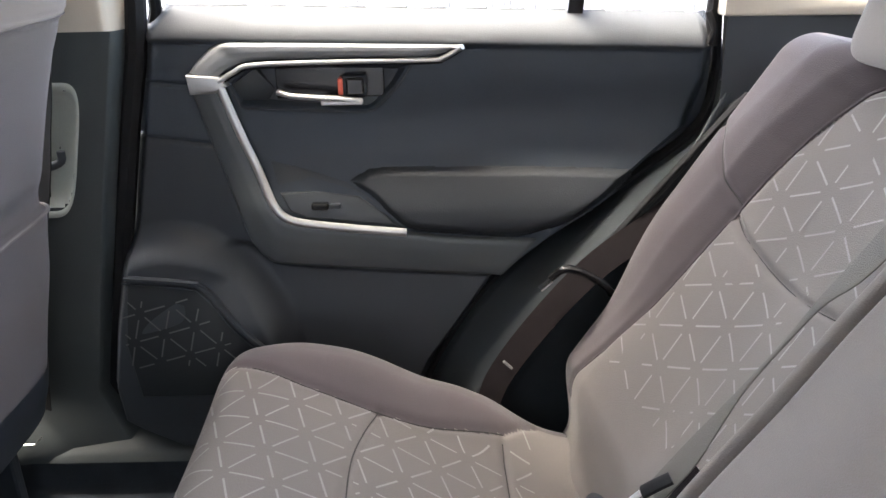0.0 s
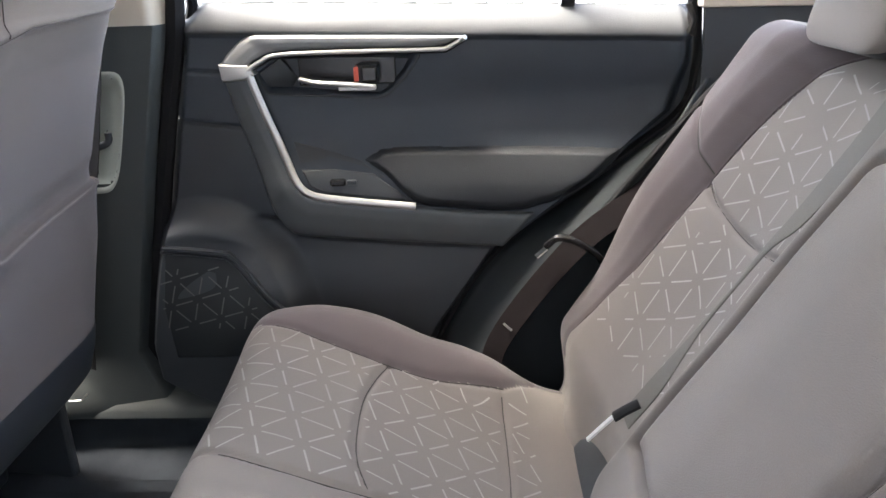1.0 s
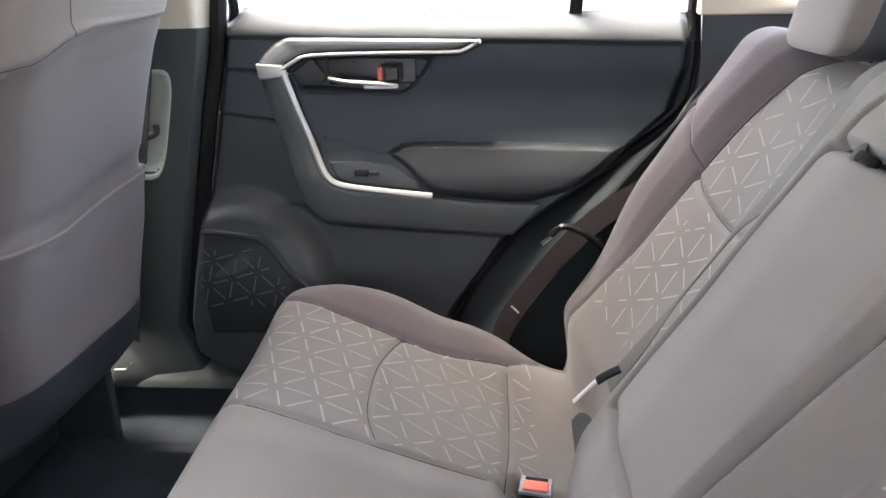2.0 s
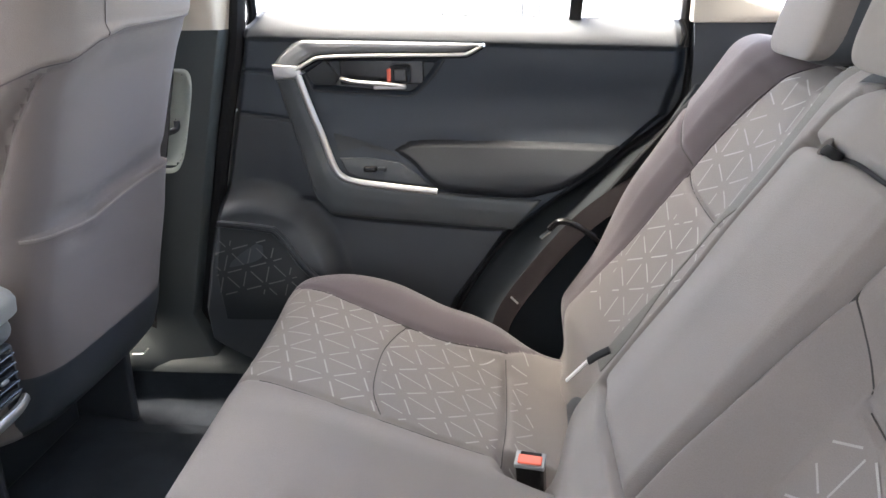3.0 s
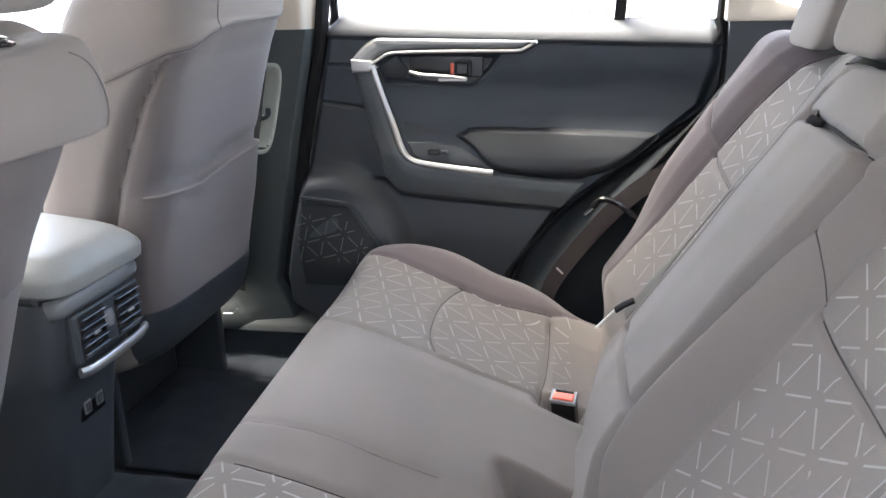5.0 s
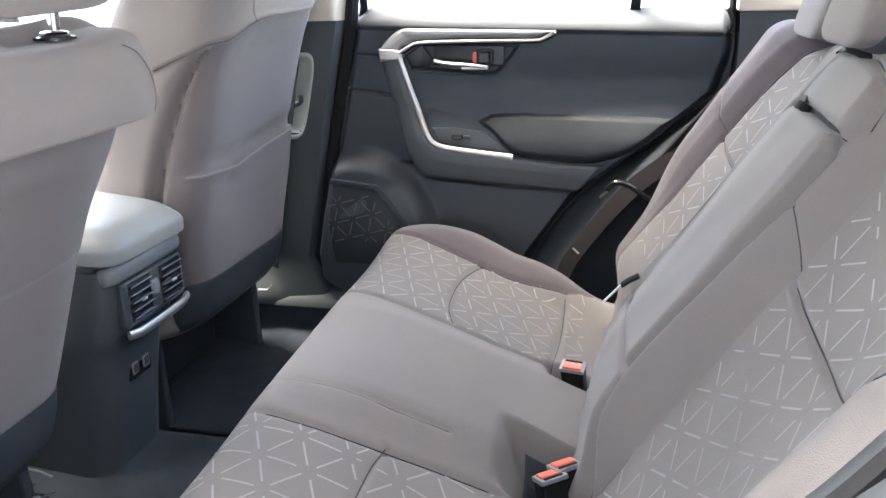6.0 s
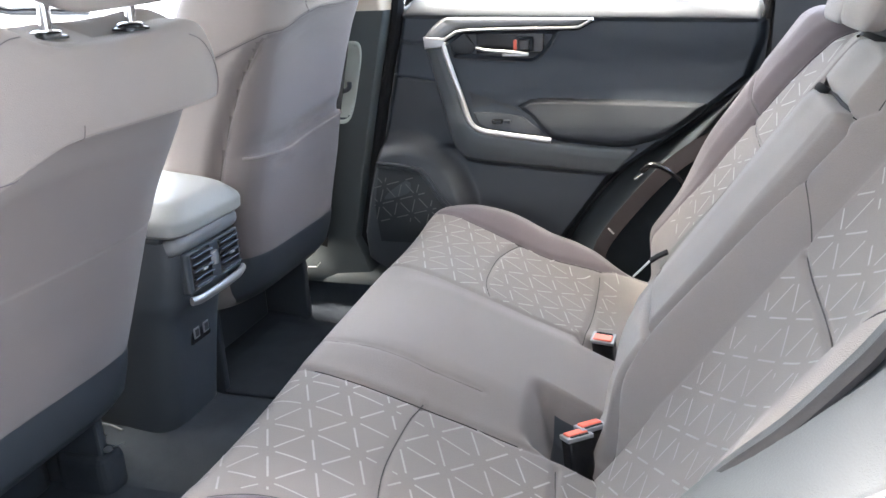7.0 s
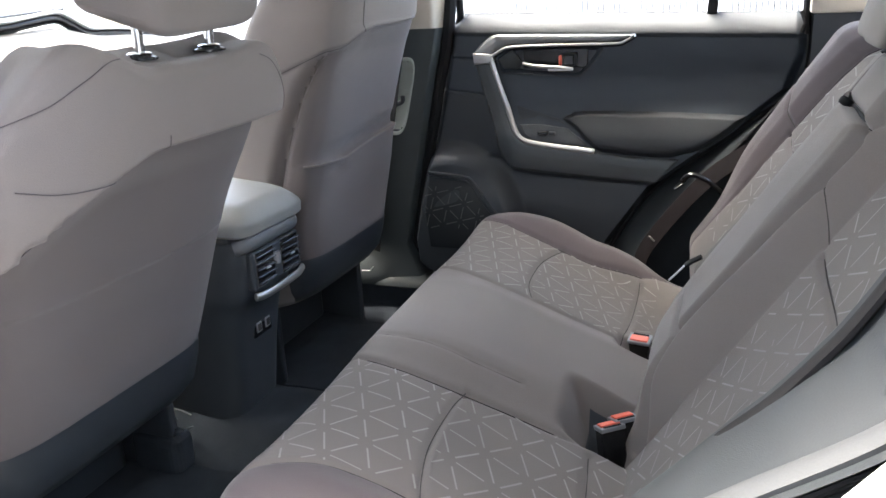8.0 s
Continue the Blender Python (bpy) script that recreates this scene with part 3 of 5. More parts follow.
line = [(-0.310, 0.692), (-0.303, 0.668), (-0.281, 0.602), (-0.254, 0.537), (-0.2405, 0.511), (-0.227, 0.4985), (-0.204, 0.4905), (-0.136, 0.481), (-0.048, 0.4715)]
part("silver_strip", tube(on_door(spline(line, 90), 0.015), 0.0135, 0.011, up=(0, 1, 0), sides=10), SILVER, door, "thin satin silver strip", smooth=True)
# handle bowl and lever
bowl_y = 0.733
part("bowl_facet", prism([(-0.262, bowl_y - 0.016, 0.715), (-0.238, bowl_y - 0.002, 0.682), (-0.249, bowl_y - 0.002, 0.666), (-0.285, bowl_y - 0.016, 0.669), (-0.298, bowl_y - 0.018, 0.692)], (0, 0.02, 0), 0.002), TRIM_GREY, door, "slanted facet inside the handle bowl", smooth=True)
part("bowl_lip", tube(on_door(spline([(-0.300, 0.690), (-0.291, 0.667), (-0.281, 0.6585), (-0.229, 0.6545), (-0.118, 0.6465), (-0.099, 0.6475), (-0.086, 0.6535), (-0.055, 0.684), (-0.034, 0.714)], 60), 0.000), 0.005, 0.005, up=(0, 1, 0)), DOOR_SOFT, door, "rounded lip of the handle bowl", smooth=True)
part("bowl_back", box(-0.236, -0.075, bowl_y - 0.004, bowl_y + 0.004, 0.668, 0.714, 0.002), GLOSS, door, "smooth dark recess behind the lever")
blade = spline([(-0.228, 0.683), (-0.205, 0.6775), (-0.17, 0.6745), (-0.14, 0.672), (-0.106, 0.667)], 20)
lever = part("handle_lever", tube([(x, 0.699 - 0.007 * math.sin(f * 3.1), z) for f, (x, z) in zip(np.linspace(0, 1, 20), blade)], 0.013, 0.009, up=(0, 0, 1), sides=12), SILVER, door, "satin silver pull lever", smooth=True)
part("lever_tip", box(-0.166, -0.105, 0.692, 0.706, 0.6625, 0.6695, 0.002), SILVER, lever, "")
part("lever_pivot", box(-0.150, -0.112, 0.704, 0.730, 0.660, 0.674, 0.003), GLOSS, lever, "black lever pivot")
part("lock_housing", box(-0.136, -0.101, 0.706, 0.732, 0.672, 0.703, 0.004), PLASTIC, door, "black lock knob housing")
part("lock_knob", box(-0.129, -0.103, 0.700, 0.712, 0.675, 0.700, 0.003), GLOSS, door, "black ribbed lock knob")
part("lock_marker", box(-0.141, -0.1335, 0.702, 0.728, 0.676, 0.699, 0.001), RED, door, "small red unlocked marker")
# armrest pad and switch panel
pad = [(-0.134, 0.546), (-0.115, 0.557), (-0.080, 0.565), (0.10, 0.563), (0.20, 0.560), (0.275, 0.556), (0.290, 0.547), (0.21, 0.483), (0.16, 0.464), (0.112, 0.4555), (0.0, 0.464), (-0.044, 0.4725), (-0.073, 0.496), (-0.098, 0.522)]
Xa, Za = np.meshgrid(np.linspace(-0.14, 0.295, 150), np.linspace(0.45, 0.57, 70), indexing="ij")
loop_pts = [tuple(p) for p in spline(pad + pad[:1], 120)]
rim_d = far_from(loop_pts, Xa, Za)
inside = inside_of(loop_pts, Xa, Za)
Ya = door_y(Xa, Za) - np.where(inside, 0.010 * step(0, 0.012, rim_d), -0.004) - 0.006 * hill(Za, 0.478, 0.03) * inside * step(0, 0.02, rim_d)
sheet("armrest_pad", np.stack([Xa, Ya, Za], -1), (inside | (rim_d < 0.004))[:-1, :-1], ARM_VINYL, door, "padded vinyl armrest insert")
plate("switch_panel", [(-0.252, 0.578), (-0.193, 0.562), (-0.138, 0.545), (-0.100, 0.520), (-0.075, 0.494), (-0.052, 0.475), (-0.20, 0.494), (-0.229, 0.506)], PLASTIC, 0.001, door, "black switch panel", thick=0.004, bevel=0.001)
plate("switch_ledge", [(-0.238, 0.533), (-0.185, 0.5335), (-0.118, 0.525), (-0.080, 0.497), (-0.060, 0.478), (-0.20, 0.495), (-0.224, 0.506)], PLASTIC, 0.005, door, "sloping ledge under the switch", thick=0.004, bevel=0.003)
sy = float(door_y(-0.17, 0.513))
part("window_switch", box(-0.190, -0.164, sy - 0.013, sy + 0.004, 0.508, 0.519, 0.003), GLOSS, door, "black window switch")
part("switch_lens", box(-0.162, -0.146, sy - 0.010, sy + 0.004, 0.509, 0.517, 0.002), PLASTIC, door, "")
# loudspeaker grille with its pressed strokes
RIM = [(-0.484, 0.410), (-0.425, 0.405), (-0.382, 0.3985), (-0.366, 0.390), (-0.317, 0.331), (-0.276, 0.288), (-0.250, 0.262)]
gr = [(-0.482, 0.401), (-0.425, 0.396), (-0.384, 0.390), (-0.370, 0.382), (-0.324, 0.325), (-0.285, 0.282), (-0.27, 0.255), (-0.30, 0.205), (-0.485, 0.205), (-0.495, 0.30)]
grille = plate("speaker_grille", gr, TRIM_DARK, 0.003, door, "black speaker grille with pressed star pattern", thick=0.006, bevel=0.003)
part("grille_rim", tube(on_door(spline(RIM, 60), 0.003), 0.007, 0.012, up=(0, 1, 0)), PLASTIC, door, "raised rim above the grille", smooth=True)
part("grille_rim", tube(on_door([(x - 0.006, z - 0.009) for x, z in spline(RIM, 60)], 0.002), 0.004, 0.007, up=(0, 1, 0)), PLASTIC, door, "raised rim above the grille", smooth=True)


def in_grille(x, z):
    return -0.495 < x < -0.295 and 0.262 < z < 0.386 and z < 0.376 - 1.2 * max(0, x + 0.385)


v, f = dashes(lambda a, b: (a, float(door_y(a, b)) - 0.0075, b), 5, 0.0024, 15, 0.050, (-0.43, 0.32), in_grille, (-0.52, -0.28, 0.24, 0.39))
me = bpy.data.meshes.new("pressed_strokes")
me.from_pydata(v, [], f)
finish("pressed_strokes", me, SEAL_GREY, grille, "fine raised strokes", False, kind="stuff")
part("divider_bar", tube([(0.205, 0.752, 0.765), (0.232, 0.672, 1.16)], 0.022, 0.02, up=(0, 1, 0), sides=4), GLOSS, door, "black bar dividing the window")
part("window_seal", tube([(0.408, 0.735, 0.73), (0.404, 0.735, 0.78), (0.40, 0.66, 1.16)], 0.018, 0.02, up=(0, 1, 0)), RUBBER, door, smooth=True)
part("window_seal", tube([(-0.418, 0.75, 0.76), (-0.405, 0.75, 0.80), (-0.385, 0.67, 1.16)], 0.018, 0.02, up=(0, 1, 0)), RUBBER, door, smooth=True)
part("corner_tab", tube([(0.396, 0.715, 0.735), (0.402, 0.712, 0.755), (0.392, 0.716, 0.780)], 0.010, 0.010, up=(0, 1, 0)), RUBBER, door, "black corner piece of the window seal", smooth=True)

# ---------------------------------------------------------------- rear bench cushion
SKEW, SLANT = -0.02, -0.04
PROFILE = spline([(-0.25, 0.05), (-0.295, 0.12), (-0.312, 0.20), (-0.308, 0.262), (-0.292, 0.300), (-0.262, 0.321), (-0.20, 0.320), (-0.14, 0.304), (-0.078, 0.280), (0.0, 0.240), (0.09, 0.196), (0.16, 0.163), (0.25, 0.14)], 150)
TOP = PROFILE[PROFILE[:, 0].argmin():]
ARC = [(-0.068, 0.492), (-0.083, 0.445), (-0.095, 0.39), (-0.0985, 0.34), (-0.097, 0.27), (-0.090, 0.225), (-0.076, 0.185)]
REAR = [(0.108, 0.515), (0.107, 0.40), (0.103, 0.30), (0.094, 0.21)]
OUTER = [(-0.315, 0.56), (-0.245, 0.530), (-0.18, 0.503), (-0.12, 0.493), (-0.07, 0.490), (0.0, 0.500), (0.11, 0.527), (0.16, 0.57)]
INNER_FAR = [(-0.33, 0.22), (-0.25, 0.195), (-0.19, 0.175), (-0.12, 0.168), (-0.07, 0.172), (0.005, 0.190), (0.07, 0.207), (0.105, 0.214), (0.16, 0.225)]
INNER_NEAR = [(-0.33, 0.20), (-0.25, 0.228), (-0.197, 0.237), (-0.13, 0.236), (-0.075, 0.229), (-0.02, 0.214), (0.04, 0.201), (0.092, 0.187), (0.16, 0.18)]


CREST = [[(-0.285, -0.128), (-0.25, -0.150), (-0.19, -0.165), (-0.09, -0.167), (-0.02, -0.150)]]


def inner_edge(x, y):
    """Distance of the centre place's seam from the middle, which differs between the two sides."""
    return np.where(np.asarray(y) > 0, np.interp(x, *zip(*INNER_FAR)), np.interp(x, *zip(*INNER_NEAR)))


def cushion_lift(x, y):
    """How far the top stands over the plain profile."""
    x, a = np.asarray(x, float), np.abs(y)
    amp = 0.004 + 0.027 * step(-0.30, -0.08, x) + 0.010 * step(-0.02, 0.06, x) - 0.022 * step(0.08, 0.20, x)
    lift = amp * step(0.48, 0.56, a)
    edge = inner_edge(x, y)
    lift = lift + 0.026 * (1 - step(edge - 0.10, edge + 0.004, a)) * step(-0.31, -0.12, x)
    lift = lift - 0.006 * np.sin(np.clip((a - 0.19) / 0.32, 0, 1) * math.pi)
    lift = lift - 0.11 * step(0.565, 0.65, a) ** 2
    for bx, by, wx, wy, dp in ((0.118, -0.118, 0.052, 0.052, 0.085), (0.14, 0.195, 0.03, 0.035, 0.05)):
        lift = lift - dp * step(wx + 0.030, wx - 0.014, np.abs(x - bx)) * step(wy + 0.022, wy - 0.012, np.abs(y - by))
    return lift


def cushion_z(x, y):
    return np.interp(np.asarray(x, float), TOP[:, 0], TOP[:, 1]) + cushion_lift(x, y)


ys = np.linspace(-0.65, 0.65, 330)
Yg = np.broadcast_to(ys, (len(PROFILE), len(ys)))
Xp = np.broadcast_to(PROFILE[:, :1], Yg.shape)
Zp = np.broadcast_to(PROFILE[:, 1:], Yg.shape)
face = np.arange(len(PROFILE))[:, None] / (len(PROFILE) - 1.0)
top_weight = step(0.10, 0.32, face)
Zc = Zp + cushion_lift(Xp, Yg) * top_weight
Xc = Xp + 0.05 * step(0.54, 0.65, np.abs(Yg)) ** 2 * (1 - step(-0.28, -0.15, Xp))
for sg in (1, -1):
    for line in (ARC if sg > 0 else ARC[:-1], REAR, OUTER, INNER_FAR if sg > 0 else INNER_NEAR):
        Zc = Zc - 0.006 * np.exp(-(far_from([(x, sg * y) for x, y in line], Xp, Yg) / 0.0055) ** 2) * top_weight
for line in CREST:
    Zc = Zc - 0.0025 * np.exp(-(far_from(line, Xp, Yg) / 0.0045) ** 2) * top_weight
cushion = thing("rear_bench_cushion", "grey cloth rear bench cushion with star-stitched seat areas", "car seat", (0, 0, 0.02))
grid = np.stack([Xc + SLANT * Yg, Yg, Zc], -1)
cx, cy = (Xp[:-1, :-1] + Xp[1:, 1:]) / 2, (Yg[:-1, :-1] + Yg[1:, 1:]) / 2
ca = np.abs(cy)
low = np.broadcast_to(face[:-1] < 0.27, cx.shape)
arr = lambda l: (np.array([p[0] for p in l]), np.array([p[1] for p in l]))
o_y, i_y = np.interp(cx, *arr(OUTER)), inner_edge(cx, cy)
rear_x = np.interp(ca, arr(REAR)[1][::-1], arr(REAR)[0][::-1])
arc_x = np.interp(ca, arr(ARC)[1][::-1], arr(ARC)[0][::-1])
mid = (ca < o_y) & (ca > i_y)
pit = (np.abs(cx - 0.128) < 0.055) & (np.abs(cy + 0.118) < 0.056)
sheet("centre_section", grid, (ca <= i_y) & ~pit, FABRIC, cushion, "plain raised centre place")
sheet("pocket_lining", grid, (ca <= i_y) & pit, PLASTIC, cushion, "black lining of the buckle pocket")
for sg in (1, -1):
    s_ = cy * sg > 0
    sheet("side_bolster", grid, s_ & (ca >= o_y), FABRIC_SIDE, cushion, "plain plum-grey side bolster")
    sheet("front_insert", grid, s_ & mid & (cx < arc_x), FABRIC, cushion, "front insert woven with pale star strokes")
    sheet("seat_insert", grid, s_ & mid & (cx >= arc_x) & (cx < rear_x), FABRIC, cushion, "seat insert woven with pale star strokes")
    sheet("rear_insert", grid, s_ & mid & (cx >= rear_x), FABRIC, cushion, "rear strip woven with pale star strokes")
part("cushion_base", box(-0.24, 0.22, -0.62, 0.62, 0.012, 0.12, 0.01), PLASTIC, cushion, "black seat base")


def cushion_point(x, y, up=0.0007):
    return (x + SLANT * y, y, float(cushion_z(x, y)) + up)


for sg in (1, -1):
    for name, line in (("arc", ARC if sg > 0 else ARC[:-1]), ("rear", REAR), ("outer", OUTER[1:-1]), ("inner", (INNER_FAR if sg > 0 else INNER_NEAR)[1:-2])):
        sm = spline(line, 60)
        part("seam", tube([cushion_point(x, sg * y, -0.0050) for x, y in sm], 0.0018, 0.0018, sides=6), SEAM, cushion, "sewn seam", smooth=True)

# darker line along the crest, drawn for the soft shadow edge of its crease
for line in CREST:
    part("seam", tube([cushion_point(x, y, -0.0022) for x, y in spline(line, 60)], 0.0014, 0.0014, sides=6), PANEL, cushion, "sewn seam", smooth=True)

oi = (arr(OUTER), (arr(REAR)[1][::-1], arr(REAR)[0][::-1]), (arr(ARC)[1][::-1], arr(ARC)[0][::-1]))


def in_seat(x, y):
    a = abs(y)
    if not (-0.30 < x < 0.15):
        return False
    if abs(x - np.interp(a, *oi[1])) < 0.006 or abs(x - np.interp(a, *oi[2])) < 0.006:
        return False
    return float(inner_edge(x, y)) + 0.006 < a < np.interp(x, *oi[0]) - 0.006


for sg, seed, turn, start in ((1, 1, -12, (-0.2156, 0.41)), (-1, 2, -3, (-0.2197, -0.318))):
    v, f = dashes(cushion_point, seed, 0.0026, turn, 0.063, start, lambda x, y: in_seat(x, y) and y * sg > 0, (-0.32, 0.16, -0.56, 0.56))
    me = bpy.data.meshes.new("woven_star_pattern")
    me.from_pydata(v, [], f)
    finish("woven_star_pattern", me, THREAD, cushion, "pale woven strokes in stars", False, kind="stuff")

# ---------------------------------------------------------------- rear backrests
BD, BN, B0 = np.array((0.553, 0, 0.833)), np.array((-0.833, 0, 0.553)), np.array((0.21, 0.0, 0.36))
S_TOP, ROLL = 0.452, 0.055
ARM_LEFT = [(-0.005, 0.166), (0.10, 0.165), (0.25, 0.163), (0.36, 0.160), (0.378, 0.156), (0.387, 0.146)]
ARM_RIGHT = [(0.382, -0.108), (0.374, -0.122), (0.36, -0.128), (0.28, -0.126), (0.18, -0.117), (0.10, -0.110), (-0.004, -0.106)]
ARM = ARM_LEFT + [(0.386, 0.057), (0.384, -0.03)] + ARM_RIGHT + [(-0.005, 0.03), (-0.005, 0.166)]
LOW_SEAM = [(-0.004, -0.107), (-0.05, -0.116), (-0.12, -0.130), (-0.19, -0.140)]
CAP_SEAM = [(0.396, 0.150), (0.425, 0.143), (0.452, 0.115), (0.466, 0.06), (0.470, 0.0), (0.466, -0.06), (0.455, -0.11), (0.435, -0.135), (0.40, -0.140), (0.376, -0.126)]
SEAM_MID = [(0.257, 0.490), (0.242, 0.45), (0.231, 0.38), (0.231, 0.31), (0.242, 0.24), (0.250, 0.21)]
SEAM_NEAR = [(0.222, 0.450), (0.213, 0.42), (0.210, 0.37), (0.213, 0.30), (0.218, 0.24), (0.224, 0.20), (0.227, 0.185)]
IN_OUT_FAR = [(-0.22, 0.60), (-0.10, 0.575), (0.0, 0.535), (0.10, 0.507), (0.26, 0.492), (0.36, 0.478), (0.44, 0.450), (0.50, 0.415)]
IN_OUT_NEAR = [(-0.22, 0.52), (-0.10, 0.475), (0.0, 0.455), (0.10, 0.450), (0.26, 0.450), (0.36, 0.442), (0.44, 0.42), (0.50, 0.39)]
BOL_FAR = [(0.272, 0.494), (0.290, 0.53), (0.330, 0.575), (0.345, 0.60)]
BOL_NEAR = [(0.245, 0.452), (0.262, 0.49), (0.300, 0.535), (0.315, 0.55)]
INB_SEAM = [(0.299, 0.126), (0.285, 0.142), (0.262, 0.160), (0.238, 0.174)]


def outer_edge(s, y):
    """Distance from the middle of the seam between insert and outer bolster."""
    s = np.asarray(s, float)
    return np.where(np.asarray(y) > 0, np.interp(s, *zip(*IN_OUT_FAR)), np.interp(s, *zip(*IN_OUT_NEAR)))


def back_off(s, y):
    """Relief of the backrests along their normal, without the sewn joints."""
    s, y = np.asarray(s, float), np.asarray(y, float)
    a = np.abs(y)
    ramp = np.clip((a - 0.116) / 0.056, 0, 1)
    near = -0.058 * ramp ** 1.35
    roll = np.clip((y - 0.178) / 0.025, 0, 1)
    centre = -0.017 * step(0.03, 0.165, y) - 0.085 * (1 - np.sqrt(1 - np.minimum(roll, 0.995) ** 2))
    lip = np.clip((0.232 - y) / 0.030, 0, 1)
    far = -0.058 - 0.030 * (1 - np.sqrt(1 - np.minimum(lip, 0.99) ** 2))
    off = np.where(y > 0.2055, far, np.where(y > 0, centre, near))
    off = off - 0.010 * np.sin(np.clip((a - 0.18) / 0.34, 0, 1) * math.pi)
    edge = outer_edge(s, y)
    off = off + 0.022 * step(0.33, 0.52, a)
    bol = np.where(y > 0, 0.25 + 0.75 * step(0.02, 0.22, s), 0.62 * step(-0.18, 0.06, s))
    off = off + bol * (0.022 * step(edge - 0.004, edge + 0.04, a) + 0.014 * step(edge + 0.02, edge + 0.085, a))
    off = off - 0.16 * np.where(y > 0, step(0.585, 0.645, a), step(0.582, 0.614, a)) ** 2
    off = off - 0.045 * step(-0.05, -0.19, s) * ((y > -0.18) & (y < 0.2055)) - 0.065 * step(-0.05, -0.17, s) * (y > 0.2055)
    return off


def full_off(s, y):
    """Relief with the sewn joints and the outline of the folding armrest."""
    s, y = np.asarray(s, float), np.asarray(y, float)
    off = back_off(np.minimum(s, S_TOP + 0.05), y)
    for sg, lines in ((1, ((SEAM_MID, 0.007), (IN_OUT_FAR[1:], 0.004), (BOL_FAR, 0.004))), (-1, ((SEAM_NEAR, 0.007), (IN_OUT_NEAR[1:], 0.004), (BOL_NEAR, 0.004), (INB_SEAM, 0.004)))):
        for line, depth in lines:
            off = off - depth * np.exp(-(far_from([(p, sg * a) for p, a in line], s, y) / 0.0050) ** 2)
    for line, depth, wide_ in ((ARM, 0.018, 0.0060), (LOW_SEAM, 0.014, 0.0065), (CAP_SEAM, 0.009, 0.0055)):
        off = off - depth * np.exp(-(far_from(line, s, y) / wide_) ** 2)
    # the armrest's face is crowned and its cover hangs a little over the lower joint
    off = off + 0.005 * step(0.0, 0.02, s) * step(0.386, 0.36, s) * step(-0.118, -0.095, y) * step(0.165, 0.145, y)
    return off


def back_point(v, y, off):
    """Place on the backrest: v runs up the face and over its rounded top."""
    v, y, off = np.broadcast_arrays(np.asarray(v, float), np.asarray(y, float), np.asarray(off, float))
    th = np.clip((v - S_TOP) / ROLL, 0, math.pi * 0.62)
    rest = np.maximum((v - S_TOP) - ROLL * math.pi * 0.62, 0)
    s = np.minimum(v, S_TOP) + ROLL * np.sin(th) + rest * math.cos(math.pi * 0.62)
    o = off * np.cos(th * 0.8) - ROLL * (1 - np.cos(th)) - rest * math.sin(math.pi * 0.62)
    o = o + np.where(th > 0, off * 0.3 * np.sin(th), 0)
    p = B0 + s[..., None] * BD + o[..., None] * BN
    p[..., 1] = y
    p[..., 0] += SKEW * y
    return p


def backrest(name, label, y0, y1, n):
    t = thing(name, label, "car seat back", (0.2, (y0 + y1) / 2, 0.15))
    vs, ys = np.linspace(-0.22, 0.70, 290), np.linspace(y0, y1, n)
    V, Y = np.meshgrid(vs, ys, indexing="ij")
    off = full_off(V, Y)
    # slack cloth: faint long folds
    off = off + 0.0010 * np.sin(V * 31 + 3 * np.sin(Y * 9)) * np.sin(Y * 23 + V * 5)
    pts = back_point(V, Y, off)
    cv, cy = (V[:-1, :-1] + V[1:, 1:]) / 2, (Y[:-1, :-1] + Y[1:, 1:]) / 2
    ca = np.abs(cy)
    o_y = outer_edge(cv, cy)
    i_y = np.where(cy > 0, 0.2055, 0.176)
    seam_line = SEAM_MID if y0 > 0 else SEAM_NEAR
    mid_s = np.interp(ca, arr(seam_line)[1][::-1], arr(seam_line)[0][::-1])
    mid = (ca < o_y) & (ca > i_y) & (cv < 0.50)
    over = cv >= 0.50
    sheet("lower_insert", pts, mid & (cv < mid_s), FABRIC, t, "lower insert woven with pale star strokes")
    sheet("upper_insert", pts, mid & (cv >= mid_s), FABRIC, t, "upper insert woven with pale star strokes")
    # far bolster only is darkened: shade by colour, the near one keeps the lit cloth
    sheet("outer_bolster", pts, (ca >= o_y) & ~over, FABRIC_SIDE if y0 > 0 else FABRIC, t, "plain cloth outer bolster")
    if y0 < 0:
        arm_r, arm_l = np.interp(cv, *arr(ARM_RIGHT[::-1])), np.interp(cv, *arr(ARM_LEFT))
        armed = (cv > -0.005) & (cv < 0.385) & (cy > arm_r) & (cy < arm_l)
        sheet("folding_armrest", pts, armed, FABRIC, t, "plain folding armrest panel")
        sheet("centre_section", pts, ~armed & (ca <= i_y) & ~over, FABRIC, t)
    sheet("top_edge", pts, over, FABRIC_BACK, t)
    core = back_point(np.array([-0.2, -0.2, 0.42, 0.42]), np.array([y0, y0, y0, y0]) + 0.03, np.array([-0.11, -0.16, -0.16, -0.11]))
    part("back_frame", prism([tuple(q) for q in core], (0, y1 - y0 - 0.06, 0), 0.01), PLASTIC, t, "black seat back frame")
    return t


def spot(s, y, up):
    return tuple(back_point(np.array(s), np.array(y), full_off(s, y) + up))


def sewn(line, sg, t, width=0.0017, up=0.0004, label="sewn seam", mat=None):
    part("seam", tube([spot(s, sg * a, up) for s, a in spline(line, 60)], width, width, up=BN, sides=6), mat or SEAM, t, label, smooth=True)


